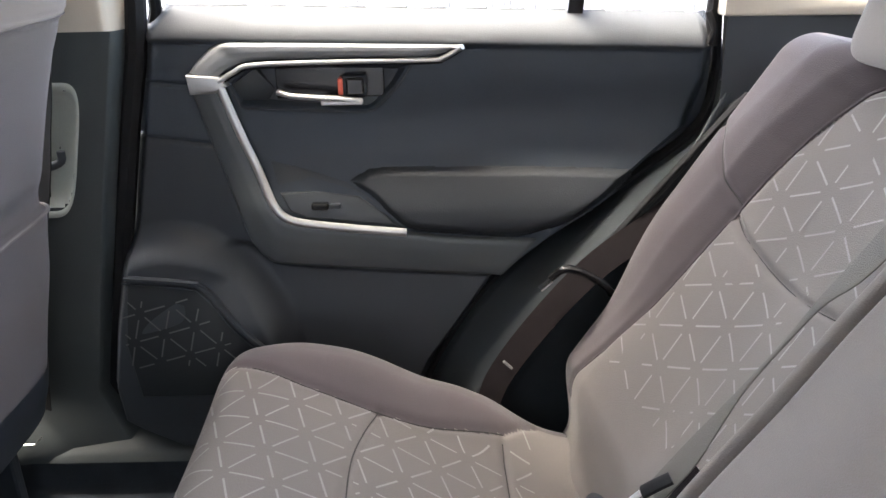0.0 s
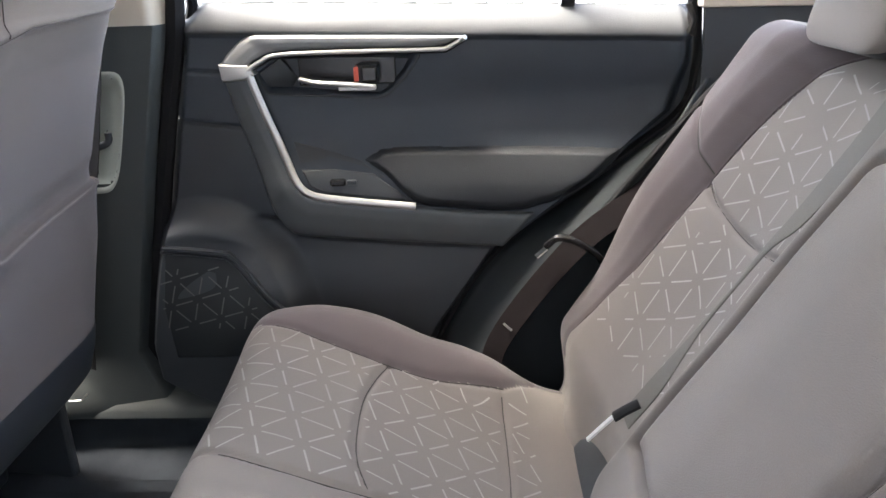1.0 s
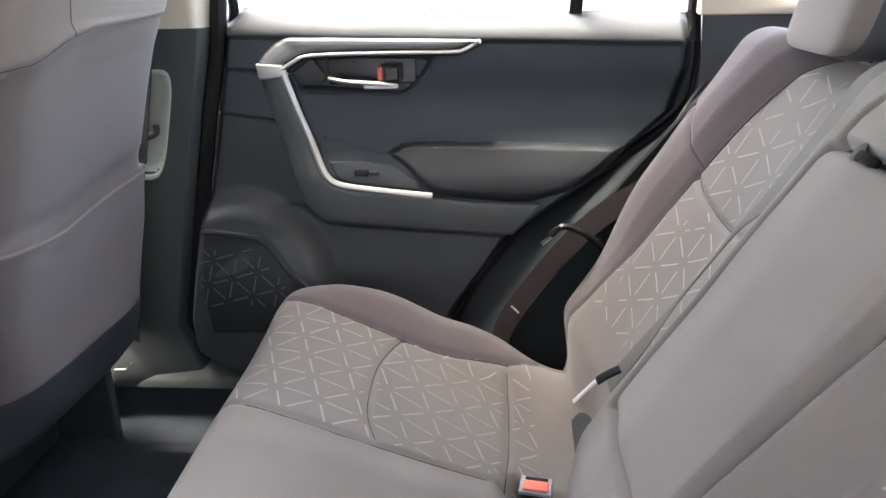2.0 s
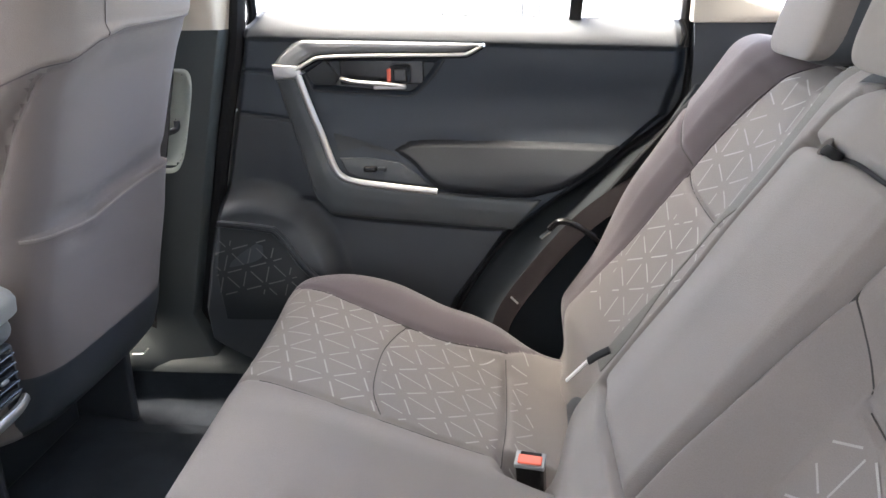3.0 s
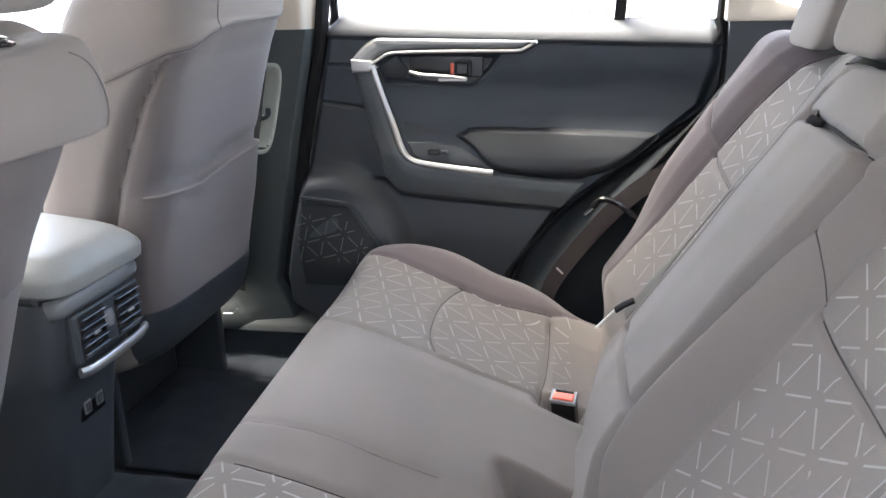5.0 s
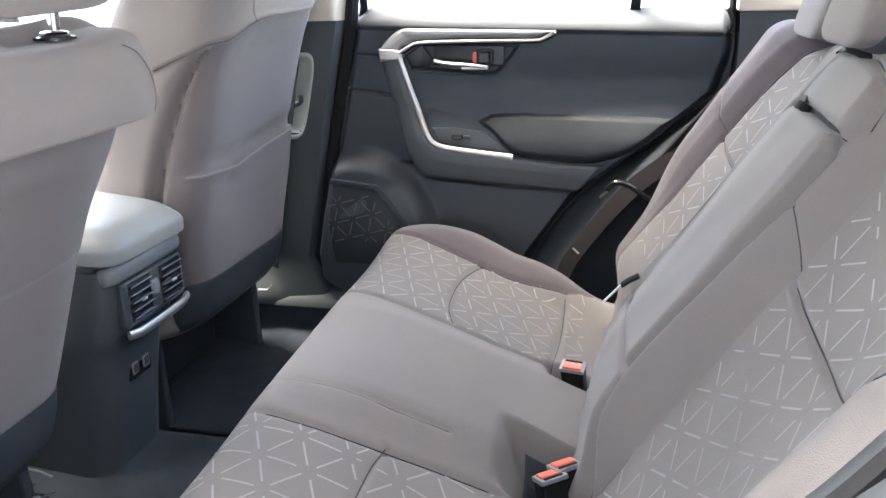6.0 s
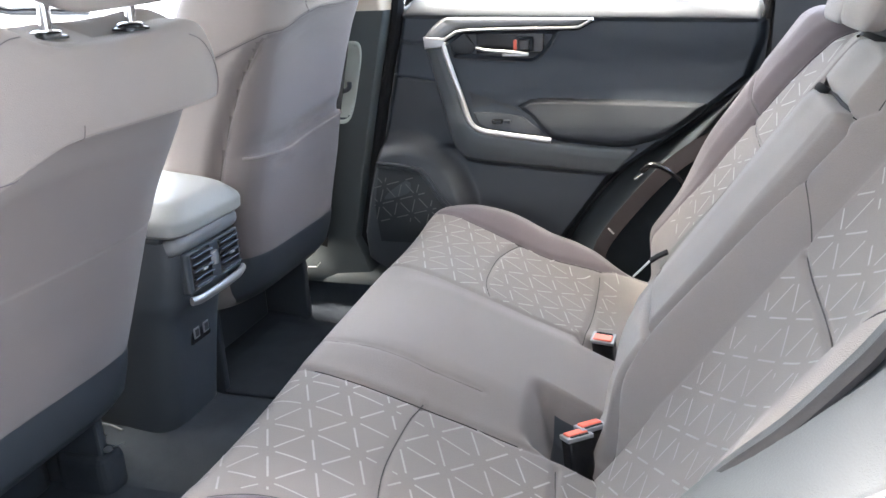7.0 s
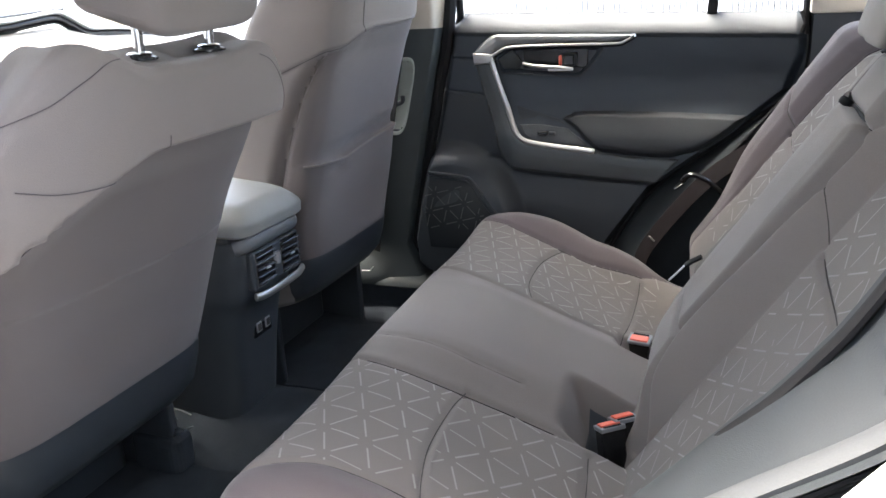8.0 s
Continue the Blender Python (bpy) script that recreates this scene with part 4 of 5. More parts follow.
wide = backrest("wide_rear_backrest", "grey cloth rear backrest of two places with folding armrest", -0.638, 0.203, 300)
narrow = backrest("narrow_rear_backrest", "grey cloth single rear backrest with star-stitched insert", 0.209, 0.650, 170)
for line in (SEAM_MID, BOL_FAR):
    sewn(line, 1, narrow)
for line in (SEAM_NEAR, BOL_NEAR, INB_SEAM):
    sewn(line, -1, wide)
sewn(IN_OUT_FAR[1:], 1, narrow, 0.0042, 0.0008, "piped seam beside the bolster", FABRIC_SIDE)
sewn(LOW_SEAM, 1, wide, 0.0026)
sewn(CAP_SEAM[:-1], 1, wide)
# dark tube in the armrest joint, deepening the shade of the groove
part("armrest_gap", tube([spot(s, a, 0.0005) for s, a in ARM], 0.0046, 0.003, up=BN, sides=6), SEAM, wide, "dark line for the shade in the armrest joint", smooth=True)


def in_back(s, y):
    a = abs(y)
    seam_line = mid_line if y > 0 else near_line
    if not ((0.0 if y > 0 else -0.18) < s < 0.47) or abs(s - np.interp(a, *seam_line)) < 0.006:
        return False
    return (0.225 if y > 0 else 0.184) < a < float(outer_edge(s, y)) - 0.006


near_line = (arr(SEAM_NEAR)[1][::-1], arr(SEAM_NEAR)[0][::-1])
mid_line = (arr(SEAM_MID)[1][::-1], arr(SEAM_MID)[0][::-1])
for t, sg, seed, turn, start in ((narrow, 1, 3, 5, (0.368, 0.451)), (wide, -1, 4, 0, (0.18, -0.277))):
    v, f = dashes(lambda s, y: spot(s, y, 0.0008), seed, 0.0024, turn, 0.063, start, lambda s, y: in_back(s, y) and y * sg > 0, (-0.2, 0.5, -0.66, 0.66))
    me = bpy.data.meshes.new("woven_star_pattern")
    me.from_pydata(v, [], f)
    finish("woven_star_pattern", me, THREAD, t, "pale woven strokes in stars", False, kind="stuff")

# strap that pulls the armrest down
strap = thing("armrest_strap", "short black pull strap of the folding armrest", "strap", (0.42, 0.02, 0.68))
ring = [spot(0.383, 0.048 + 0.015 * math.cos(a), 0.011 + 0.009 * math.sin(a)) for a in np.linspace(0, 2 * math.pi, 20)]
part("loop", tube(ring, 0.003, 0.011, up=BD, sides=6), RUBBER, strap, smooth=True)
part("tail", tube([spot(q, y, o) for q, y, o in spline([(0.384, 0.050, 0.006), (0.386, 0.0, 0.007), (0.383, -0.05, 0.004), (0.380, -0.13, -0.004)], 24)], 0.005, 0.003, up=BN, sides=6), RUBBER, strap, "flat tail lying in the armrest joint", smooth=True)
part("tab", tube([spot(0.390, 0.084, 0.006), spot(0.386, 0.066, 0.020)], 0.022, 0.008, up=BN, sides=8), FABRIC_BACK, strap, "grey stitched tab", smooth=True)

# ---------------------------------------------------------------- rear belts and buckles
cb = thing("centre_seat_belt", "grey brown belt webbing lying beside the folding armrest", "seat belt", (0.2, 0.17, 0.34))


def web_at(s, y, off):
    return tuple(back_point(np.array(s), np.array(y), np.array(off)))


def ribbon(rows, parent, mat, label=""):
    """Flat webbing: rows of place up the back, middle, width and height over the face."""
    out = []
    for q, y, w, o in spline(rows, 40):
        out.append([web_at(q, y + k * w, o + h) for k, h in ((-0.5, 0), (0.5, 0), (0.5, 0.0018), (-0.5, 0.0018), (-0.5, 0))])
    sheet("webbing", np.array(out), None, mat, parent, label)


ribbon([(-0.005, 0.216, 0.034, -0.022), (0.05, 0.217, 0.034, -0.024), (0.10, 0.225, 0.018, -0.027), (0.14, 0.2305, 0.007, -0.029), (0.20, 0.231, 0.005, -0.030), (0.25, 0.230, 0.012, -0.030), (0.29, 0.226, 0.028, -0.034), (0.36, 0.225, 0.036, -0.036), (0.43, 0.224, 0.036, -0.034), (0.47, 0.218, 0.036, -0.028), (0.51, 0.206, 0.036, -0.022), (0.56, 0.188, 0.036, -0.016)], cb, WEB_GREY)
part("webbing_fold", tube([web_at(q, y, o) for q, y, o in spline([(-0.07, 0.212, -0.050), (-0.03, 0.214, -0.048), (0.0, 0.216, -0.046), (0.04, 0.222, -0.050)], 20)], 0.030, 0.003, up=BN, sides=6), WEB, cb, "dark folded belt end", smooth=True)
part("tongue_cover", tube([web_at(0.028, 0.200, -0.012), web_at(0.012, 0.200, -0.004), web_at(-0.002, 0.202, 0.000)], 0.017, 0.009, up=BN, sides=8), RUBBER, cb, "black tongue cover", smooth=True)
part("tongue", tube([web_at(-0.004, 0.203, 0.001), web_at(-0.026, 0.206, 0.003), web_at(-0.046, 0.206, 0.006)], 0.0065, 0.0025, up=BN, sides=4), BRIGHT_STEEL, cb, "shiny steel tongue plate")
bz = []
for v in np.linspace(0.462, 0.60, 14):
    bz.append([tuple(back_point(np.array(v), np.array(y), back_off(min(v, 0.5), y) + 0.005 - 0.012 * (abs(y - 0.065) / 0.09) ** 6)) for y in np.linspace(-0.055, 0.155, 18)])
sheet("belt_bezel", np.array(bz), None, RUBBER, wide, "black belt outlet cover on the top edge")

pocket = thing("buckle_pocket", "black lined recess for the belt buckles", "recess", (0.125, -0.130, 0.12))
part("liner", box(0.070, 0.182, -0.172, -0.064, 0.085, 0.100, 0.004), PLASTIC, pocket)
part("rear_wall", box(0.172, 0.182, -0.172, -0.064, 0.09, 0.165, 0.003), PLASTIC, pocket)


def buckle(at, turn, lean, label):
    b = thing("belt_buckle", label, "belt buckle", at, group="rear belt buckles")
    m = pose(*at, 0, lean, turn)
    for name, args, mt, lab in (
        ("housing", (-0.013, 0.013, -0.020, 0.020, -0.075, 0.0, 0.004), GLOSS, "black buckle housing"),
        ("rim", (-0.0135, 0.0135, -0.0215, 0.0215, -0.004, 0.003, 0.0015), GUNMETAL, "grey rim"),
        ("tongue_slot", (0.0065, 0.0115, -0.015, 0.015, 0.0005, 0.0045, 0.001), RUBBER, "dark slot for the tongue"),
        ("release_button", (-0.010, 0.0055, -0.017, 0.017, 0.001, 0.006, 0.002), RED, "red release button"),
    ):
        bm = box(*args)
        bm.transform(m)
        part(name, bm, mt, b, lab)
    return b


buckle((0.128, 0.186, 0.208), 80, -18, "black belt buckle with red button beside the far place")
buckle((0.121, -0.131, 0.200), -51, -12, "black belt buckle with red button in the near seat pocket")
buckle((0.138, -0.104, 0.202), -51, -12, "black belt buckle with red button in the near seat pocket")

rb = thing("rear_seat_belt", "dark brown belt running down the far quarter panel through a guide", "seat belt", (0.2, 0.62, 0.2))
run = spline([(0.58, 0.63, 0.72), (0.46, 0.630, 0.62), (0.325, 0.622, 0.505), (0.228, 0.618, 0.43), (0.15, 0.618, 0.34), (0.09, 0.612, 0.255), (0.07, 0.61, 0.20)], 40)
part("webbing", tube([tuple(p) for p in run], 0.042, 0.0018, up=(-0.6, -0.75, 0.3), sides=4), WEB, rb)
part("guide", tube(spline([(0.165, 0.612, 0.418), (0.182, 0.600, 0.436), (0.21, 0.598, 0.430), (0.245, 0.605, 0.405), (0.255, 0.612, 0.390)], 20), 0.014, 0.012, sides=8), GLOSS, rb, "black plastic belt guide", smooth=True)
part("tongue", tube([(0.165, 0.610, 0.415), (0.148, 0.606, 0.402)], 0.012, 0.003, sides=4), CHROME, rb, "steel tongue tip")
part("stitch", tube([(0.095, 0.603, 0.285), (0.108, 0.604, 0.272)], 0.004, 0.003, sides=4), THREAD, rb, "pale stitch mark")


def rounded_block(cx, cy, cz, hx, hy, hz, n=4.0, taper=0.0, lean=0.0, seg=40, rings=26):
    """A soft pad: rounded in plan and in height, narrowing by taper towards its top and leaning back."""
    bm = bmesh.new()
    rows = []
    for i in range(rings + 1):
        ph = -math.pi / 2 + math.pi * i / rings
        c, s = abs(math.cos(ph)) ** (2 / n), math.copysign(abs(math.sin(ph)) ** (2 / n), math.sin(ph))
        row = []
        for j in range(seg):
            a = 2 * math.pi * j / seg
            ca, sa = math.cos(a), math.sin(a)
            px = math.copysign(abs(ca) ** (2 / n), ca) * c * hx
            py = math.copysign(abs(sa) ** (2 / n), sa) * c * hy * (1 - taper * (s + 1) / 2)
            row.append(bm.verts.new((cx + px + lean * s * hz, cy + py, cz + s * hz)))
        rows.append(row)
    for a, b in zip(rows, rows[1:]):
        for j in range(seg):
            bm.faces.new((a[j], a[(j + 1) % seg], b[(j + 1) % seg], b[j]))
    bmesh.ops.remove_doubles(bm, verts=bm.verts[:], dist=1e-5)
    return bm


def rear_headrest(x, y, z, wide_half, label):
    h = thing("rear_headrest", label, "headrest", (x, y, 0.76), group="rear headrests")
    part("pad", rounded_block(x - 0.008, y, z + 0.095, 0.028, wide_half, 0.095, 6.0, 0.10, 0.30), FABRIC, h, smooth=True)
    part("rear_shell", rounded_block(x + 0.036, y, z + 0.090, 0.056, wide_half * 1.03, 0.098, 5.5, 0.10, 0.28), PLASTIC, h, "black plastic rear shell", smooth=True)
    for k in (-0.06, 0.06):
        part("post", tube([(x + 0.02, y + k, 0.735), (x + 0.03, y + k, z + 0.05)], 0.012, sides=12), CHROME, h, "chrome post", smooth=True)
        part("guide", revolve([(0.018, 0), (0.018, 0.006), (0.012, 0.010)], (x + 0.02, y + k, 0.768)), PLASTIC, h, "black post guide", smooth=True)
    return h


rear_headrest(0.532, 0.385, 0.742, 0.100, "grey cloth headrest with black shell on the far rear place")
rear_headrest(0.497, 0.000, 0.758, 0.098, "low grey cloth headrest on the centre rear place")
rear_headrest(0.532, -0.385, 0.750, 0.100, "grey cloth headrest with black shell on the near rear place")
sl = thing("seat_release", "bright seat release latch on top of the rear backrest", "latch", (0.50, 0.40, 0.76))
part("plate", tube([spot(0.512, y, 0.003) for y in np.linspace(0.47, 0.35, 8)], 0.010, 0.004, up=BN, sides=8), SILVER, sl, smooth=True)
part("lever", tube([spot(0.515, y, 0.006) for y in np.linspace(0.40, 0.36, 5)], 0.006, 0.003, up=BN, sides=8), GLOSS, sl, "dark lever", smooth=True)

# ---------------------------------------------------------------- front seats


POCKET_Q = [-1.0, -0.75, -0.5, -0.3, 0.0, 0.4, 0.75, 1.0]
POCKET_Z = [0.530, 0.529, 0.524, 0.522, 0.531, 0.544, 0.552, 0.554]


def front_seat(name, label, yc, levels, band, sg, crown, lines, lip=0.0, wrap=False, overhang=0.050):
    """levels: height, rear face x, half width, thickness; band: height of the seam under the proud shoulder pad."""
    t = thing(name, label, "car seat", (levels[0][1] - 0.1, yc, 0.02), group="front seats")
    lv = spline(levels, 120)
    quarter = [math.asin(p ** (1 / 0.42)) for p in np.linspace(0, 0.82, 15)] + [math.acos(p ** (1 / 0.42)) for p in np.linspace(0.80, 0, 13)]
    half = quarter[:-1] + [math.pi - q for q in quarter[::-1]]
    ang = np.array(half[:-1] + [math.pi + q for q in half])

    hw_most = float(lv[:, 2].max())

    def edge_of(py, px):
        """Height of the seam under the shoulder pad, which falls towards the front on the inboard flank."""
        return band(py * sg) - (0.055 * max(0.0, 0.75 - px) * float(step(0.75, 0.98, -py)) if wrap else 0.0)

    def body_point(z, a):
        xr, hw, th = (float(np.interp(z, lv[:, 0], lv[:, k])) for k in (1, 2, 3))
        c, s = math.cos(a), math.sin(a)
        px = math.copysign(abs(c) ** 0.42, c)
        py = math.copysign(abs(s) ** 0.42, s)
        b = edge_of(py, px)
        q_flat = py * sg * hw / hw_most
        proud = overhang * float(step(b - 0.008, b + 0.010, z)) * (0.4 + 0.6 * max(px, 0)) * (1 - 0.55 * float(step(b, 0.81, z)))
        wide_ = 0.3 * overhang * float(step(b - 0.008, b + 0.010, z))
        dish = -0.022 * max(px, 0) * max(0.0, 1 - py * py) * float(step(0.33, 0.45, z)) * float(1 - step(b - 0.06, b, z))
        in_ = 0.0
        if wrap:
            # crease where the back panel wraps on to the side bolster, and the slack pocket below its mouth
            cp = float(np.interp(z, [0.30, 0.45, 0.528, 0.585, 0.678, 0.738, 0.775], [0.22, 0.26, 0.29, 0.34, 0.46, 0.65, 0.95]))
            side_ = float(step(0.55, 0.9, -py)) * float(1 - step(b - 0.03, b + 0.004, z))
            in_ = side_ * (0.026 * math.exp(-((px - cp) / 0.075) ** 2) - 0.006 * float(step(cp - 0.02, cp - 0.25, px)))
            pz = float(np.interp(py * sg, POCKET_Q, POCKET_Z))
            proud += (0.010 * float(1 - step(pz - 0.002, pz + 0.003, z)) * float(step(0.34, 0.48, z)) - 0.010 * float(hill(z, pz + 0.02, 0.018)) * float(step(pz - 0.001, pz + 0.004, z)) * max(0.0, 1 - py * py) ** 0.5) * float(step(0.2, 0.9, px))
            # soft wrinkles at the slack end of the pocket mouth
            proud -= 0.006 * math.exp(-((py + 0.45) / 0.22) ** 2 - ((z - pz + 0.022) / 0.012) ** 2) * max(px, 0)
        else:
            proud -= 0.0025 * float(1 - step(-0.004, 0.004, z - 0.492 - 0.02 * py * py)) * max(px, 0)
        return (xr - th + px * th + proud + dish, yc + py * (hw + wide_) + in_, z + crown(q_flat) * float(step(0.68, 0.79, z)) + lip * max(-px, 0) * float(step(0.74, 0.80, z)) * float(step(0.35, 0.05, q_flat)) - 1.0 * lip * float(step(0.5, 0.95, q_flat) * step(0.68, 0.79, z)) * (1 - max(px, 0)))

    zs = np.concatenate([np.linspace(levels[0][0], levels[-1][0] - 0.05, 200), np.linspace(levels[-1][0] - 0.049, levels[-1][0], 35)])
    pts = np.array([[body_point(z, a) for a in ang] for z in zs])
    cz = np.broadcast_to(((zs[:-1] + zs[1:]) / 2)[:, None], (len(zs) - 1, len(ang) - 1))
    root = lambda q: math.copysign(abs(q) ** 0.42, q)
    bb = np.array([edge_of(root(math.sin(a)), root(math.cos(a))) for a in (ang[:-1] + ang[1:]) / 2])[None, :]
    sheet("shoulder_pad", pts, cz >= bb, FABRIC_BACK, t, "grey cloth shoulder pad")
    crease_px = np.interp(cz, [0.30, 0.45, 0.528, 0.585, 0.678, 0.738, 0.775], [0.22, 0.26, 0.29, 0.34, 0.46, 0.65, 0.95])
    mid_a = (ang[:-1] + ang[1:]) / 2
    flank = wrap & (np.sin(mid_a) < -0.25)[None, :] & (np.array([root(math.cos(a)) for a in mid_a])[None, :] < crease_px) & (cz < bb)
    if wrap:
        sheet("side_bolster", pts, flank, FABRIC_BACK, t, "lighter grey cloth side bolster")
        way = []
        for z in np.linspace(0.33, 0.752, 60):
            px = float(np.interp(z, [0.30, 0.45, 0.528, 0.585, 0.678, 0.738, 0.775], [0.22, 0.26, 0.29, 0.34, 0.46, 0.65, 0.95]))
            way.append(body_point(z, -math.acos(px ** (1 / 0.42))))
        part("seam", tube(way, 0.0070, 0.0050, up=(0, 1, 0), sides=8), PANEL, t, "deep sewn crease beside the bolster", smooth=True)
    # panel's shade against pad and bolster is put into its darker cloth
    sheet("back_panel", pts, (cz < bb) & ~flank, PANEL, t, "grey cloth back panel with map pocket, shade in its colour")
    # closing cap on top
    bm = bmesh.new()
    bm.faces.new([bm.verts.new(p) for p in pts[-1][:-1]])
    part("top_cap", bm, FABRIC_BACK, t)
    loop = [tuple(np.array(body_point(edge_of(root(math.sin(a)), root(math.cos(a))) + 0.001, a)) + np.array((0.0008, -0.0008 if wrap and a < -1.2 else 0, 0))) for a in sorted((a + math.pi) % (2 * math.pi) - math.pi for a in ang[:-1]) if abs(a) < 1.9]
    part("seam", tube(loop, 0.0018, 0.0018, sides=6), FABRIC_SIDE, t, "sewn seam", smooth=True)
    for line in lines:
        way = []
        for z, q in spline(line, 30):
            q = max(-0.99, min(0.99, q))
            p = body_point(z, math.asin(math.copysign(abs(q) ** (1 / 0.42), q)) * sg)
            way.append((p[0] + 0.001, p[1], p[2]))
        part("seam", tube(way, 0.0014, 0.0014, sides=6), FABRIC_SIDE, t, "sewn seam", smooth=True)
    z0 = levels[0][0]
    if wrap:
        fold = []
        for q in np.linspace(-0.97, 0.985, 60):
            a = math.asin(math.copysign(abs(q) ** (1 / 0.42), q)) * sg
            p = body_point(float(np.interp(q, POCKET_Q, POCKET_Z)) - 0.0015, a)
            fold.append((p[0] + 0.0002, p[1], p[2] + 0.001))
        part("pocket_edge", tube(fold, 0.0050, 0.0050, sides=8), FABRIC_BACK, t, "folded edge of the map pocket", smooth=True)
    # lower shell and cushion
    rows = []
    for z, grow, dx in ((z0 + 0.004, 1.0, 0.003), (z0 - 0.03, 1.0, -0.004), (z0 - 0.075, 0.985, -0.018), (z0 - 0.100, 0.96, -0.040), (z0 - 0.115, 0.90, -0.085), (z0 - 0.118, 0.80, -0.16)):
        rows.append([(lambda p: (p[0] + dx, yc + (p[1] - yc) * grow, z))(body_point(z0, a)) for a in ang])
    sheet("lower_shell", np.array(rows), None, PLASTIC, t, "black plastic lower seat shell")
    xr = levels[0][1]
    part("seat_cushion", rounded_block(xr - 0.34, yc, z0 - 0.04, 0.30, 0.26, 0.09, 5), FABRIC, t, smooth=True)
    # base drawn down to the floor so no light passes under the seat
    part("seat_base", box(xr - 0.55, xr - 0.22, yc - 0.19, yc + 0.19, 0.0, z0 - 0.10, 0.02), PLASTIC, t, "black seat base")
    # added side panels that keep front window light off the rear floor
    for k in (-0.205, 0.205):
        part("light_block", box(xr - 0.50, xr - 0.11, yc + k - 0.010, yc + k + 0.010, 0.0, z0 - 0.07, 0.006), PLASTIC, t, "black panel added to block light beside the seat base")
    for k in (-0.2, 0.2):
        rail = part("seat_rail", box(xr - 0.58, xr - 0.25, yc + k - 0.022, yc + k + 0.022, 0.0, 0.045, 0.006), PLASTIC, t, "black seat rail")
        part("rail_cap", box(xr - 0.275, xr - 0.24, yc + k - 0.03, yc + k + 0.03, 0.0, 0.05, 0.008), GLOSS, rail, "")
        part("rail_bolt", revolve([(0.009, 0), (0.009, 0.006), (0.005, 0.009)], (xr - 0.26, yc + k, 0.046), 12), STEEL, rail, "steel bolt head")
    return t


far_seat = front_seat("passenger_seat", "grey cloth front seat back with black lower shell", 0.385,
           [(0.315, -0.565, 0.215, 0.10), (0.42, -0.547, 0.232, 0.12), (0.55, -0.52, 0.221, 0.125), (0.68, -0.485, 0.219, 0.125), (0.80, -0.452, 0.224, 0.12), (0.90, -0.44, 0.20, 0.09), (0.96, -0.45, 0.13, 0.05)],
           lambda q: float(np.interp(q, [-1, -0.8, -0.6, -0.3, 1], [0.757, 0.764, 0.784, 0.798, 0.810])), 1, lambda q: 0.0, [[(0.792, -0.52), (0.84, -0.54), (0.93, -0.55)]], wrap=True, overhang=0.018)
CROWN = ([-1.0, -0.8, -0.51, -0.25, -0.035, 0.07, 0.20, 0.33, 0.53, 0.78, 1.0], [-0.004, -0.002, -0.020, -0.027, -0.028, -0.029, -0.019, -0.003, 0.010, -0.014, -0.040])
CROWN_LINE = spline(list(zip(*CROWN)), 90)
near_seat = front_seat("driver_seat", "grey cloth front seat back with proud shoulder pad", -0.393,
           [(0.300, -0.575, 0.215, 0.07), (0.42, -0.535, 0.23, 0.075), (0.55, -0.490, 0.243, 0.08), (0.66, -0.440, 0.252, 0.06), (0.74, -0.415, 0.255, 0.045), (0.785, -0.408, 0.245, 0.042), (0.803, -0.412, 0.222, 0.040), (0.814, -0.422, 0.16, 0.034), (0.818, -0.435, 0.05, 0.018)],
           lambda q: float(np.interp(q, [-1, 0.10, 0.25, 0.44, 0.72, 0.89, 1], [0.689, 0.687, 0.683, 0.666, 0.634, 0.598, 0.575])), -1, lambda q: float(np.interp(q, CROWN_LINE[:, 0], CROWN_LINE[:, 1])),
           [[(0.808, 0.40), (0.792, 0.47), (0.779, 0.56), (0.776, 0.71), (0.779, 0.81), (0.785, 0.90), (0.792, 0.985)], [(0.668, 0.44), (0.667, 0.60), (0.672, 0.78), (0.684, 0.93)], [(0.688, -0.955), (0.71, -0.94), (0.745, -0.89), (0.775, -0.83), (0.793, -0.75)], [(0.690, 0.16), (0.712, 0.155)]], 0.022)


# rail feet and the small steel fittings at their rear ends
part("rail_foot", box(-0.785, -0.672, -0.210, -0.150, 0.0, 0.086, 0.020, 4), CARPET, near_seat, "black rail foot")
part("foot_strip", tube([(-0.766, -0.118, 0.096), (-0.72, -0.124, 0.097), (-0.692, -0.132, 0.096)], 0.005, 0.003, sides=6), DARK_BEZEL, near_seat, "thin steel strip")
part("foot_hook", tube(spline([(-0.711, -0.152, 0.096), (-0.70, -0.175, 0.098), (-0.677, -0.189, 0.097), (-0.662, -0.165, 0.095)], 14), 0.004, 0.004, sides=6), DARK_BEZEL, near_seat, "bent wire hook", smooth=True)
part("foot_bolt", revolve([(0.008, 0), (0.008, 0.004), (0.004, 0.007)], (-0.677, -0.189, 0.093), 12), STEEL, near_seat, "round bolt head", smooth=True)
part("foot_strip", tube([(-0.694, 0.640, 0.126), (-0.670, 0.640, 0.127), (-0.658, 0.640, 0.140)], 0.005, 0.003, sides=6), SILVER, far_seat, "thin steel strip")
part("foot_bolt", revolve([(0.008, 0), (0.008, 0.004), (0.004, 0.007)], (-0.735, 0.615, 0.004), 12), STEEL, far_seat, "round bolt head", smooth=True)


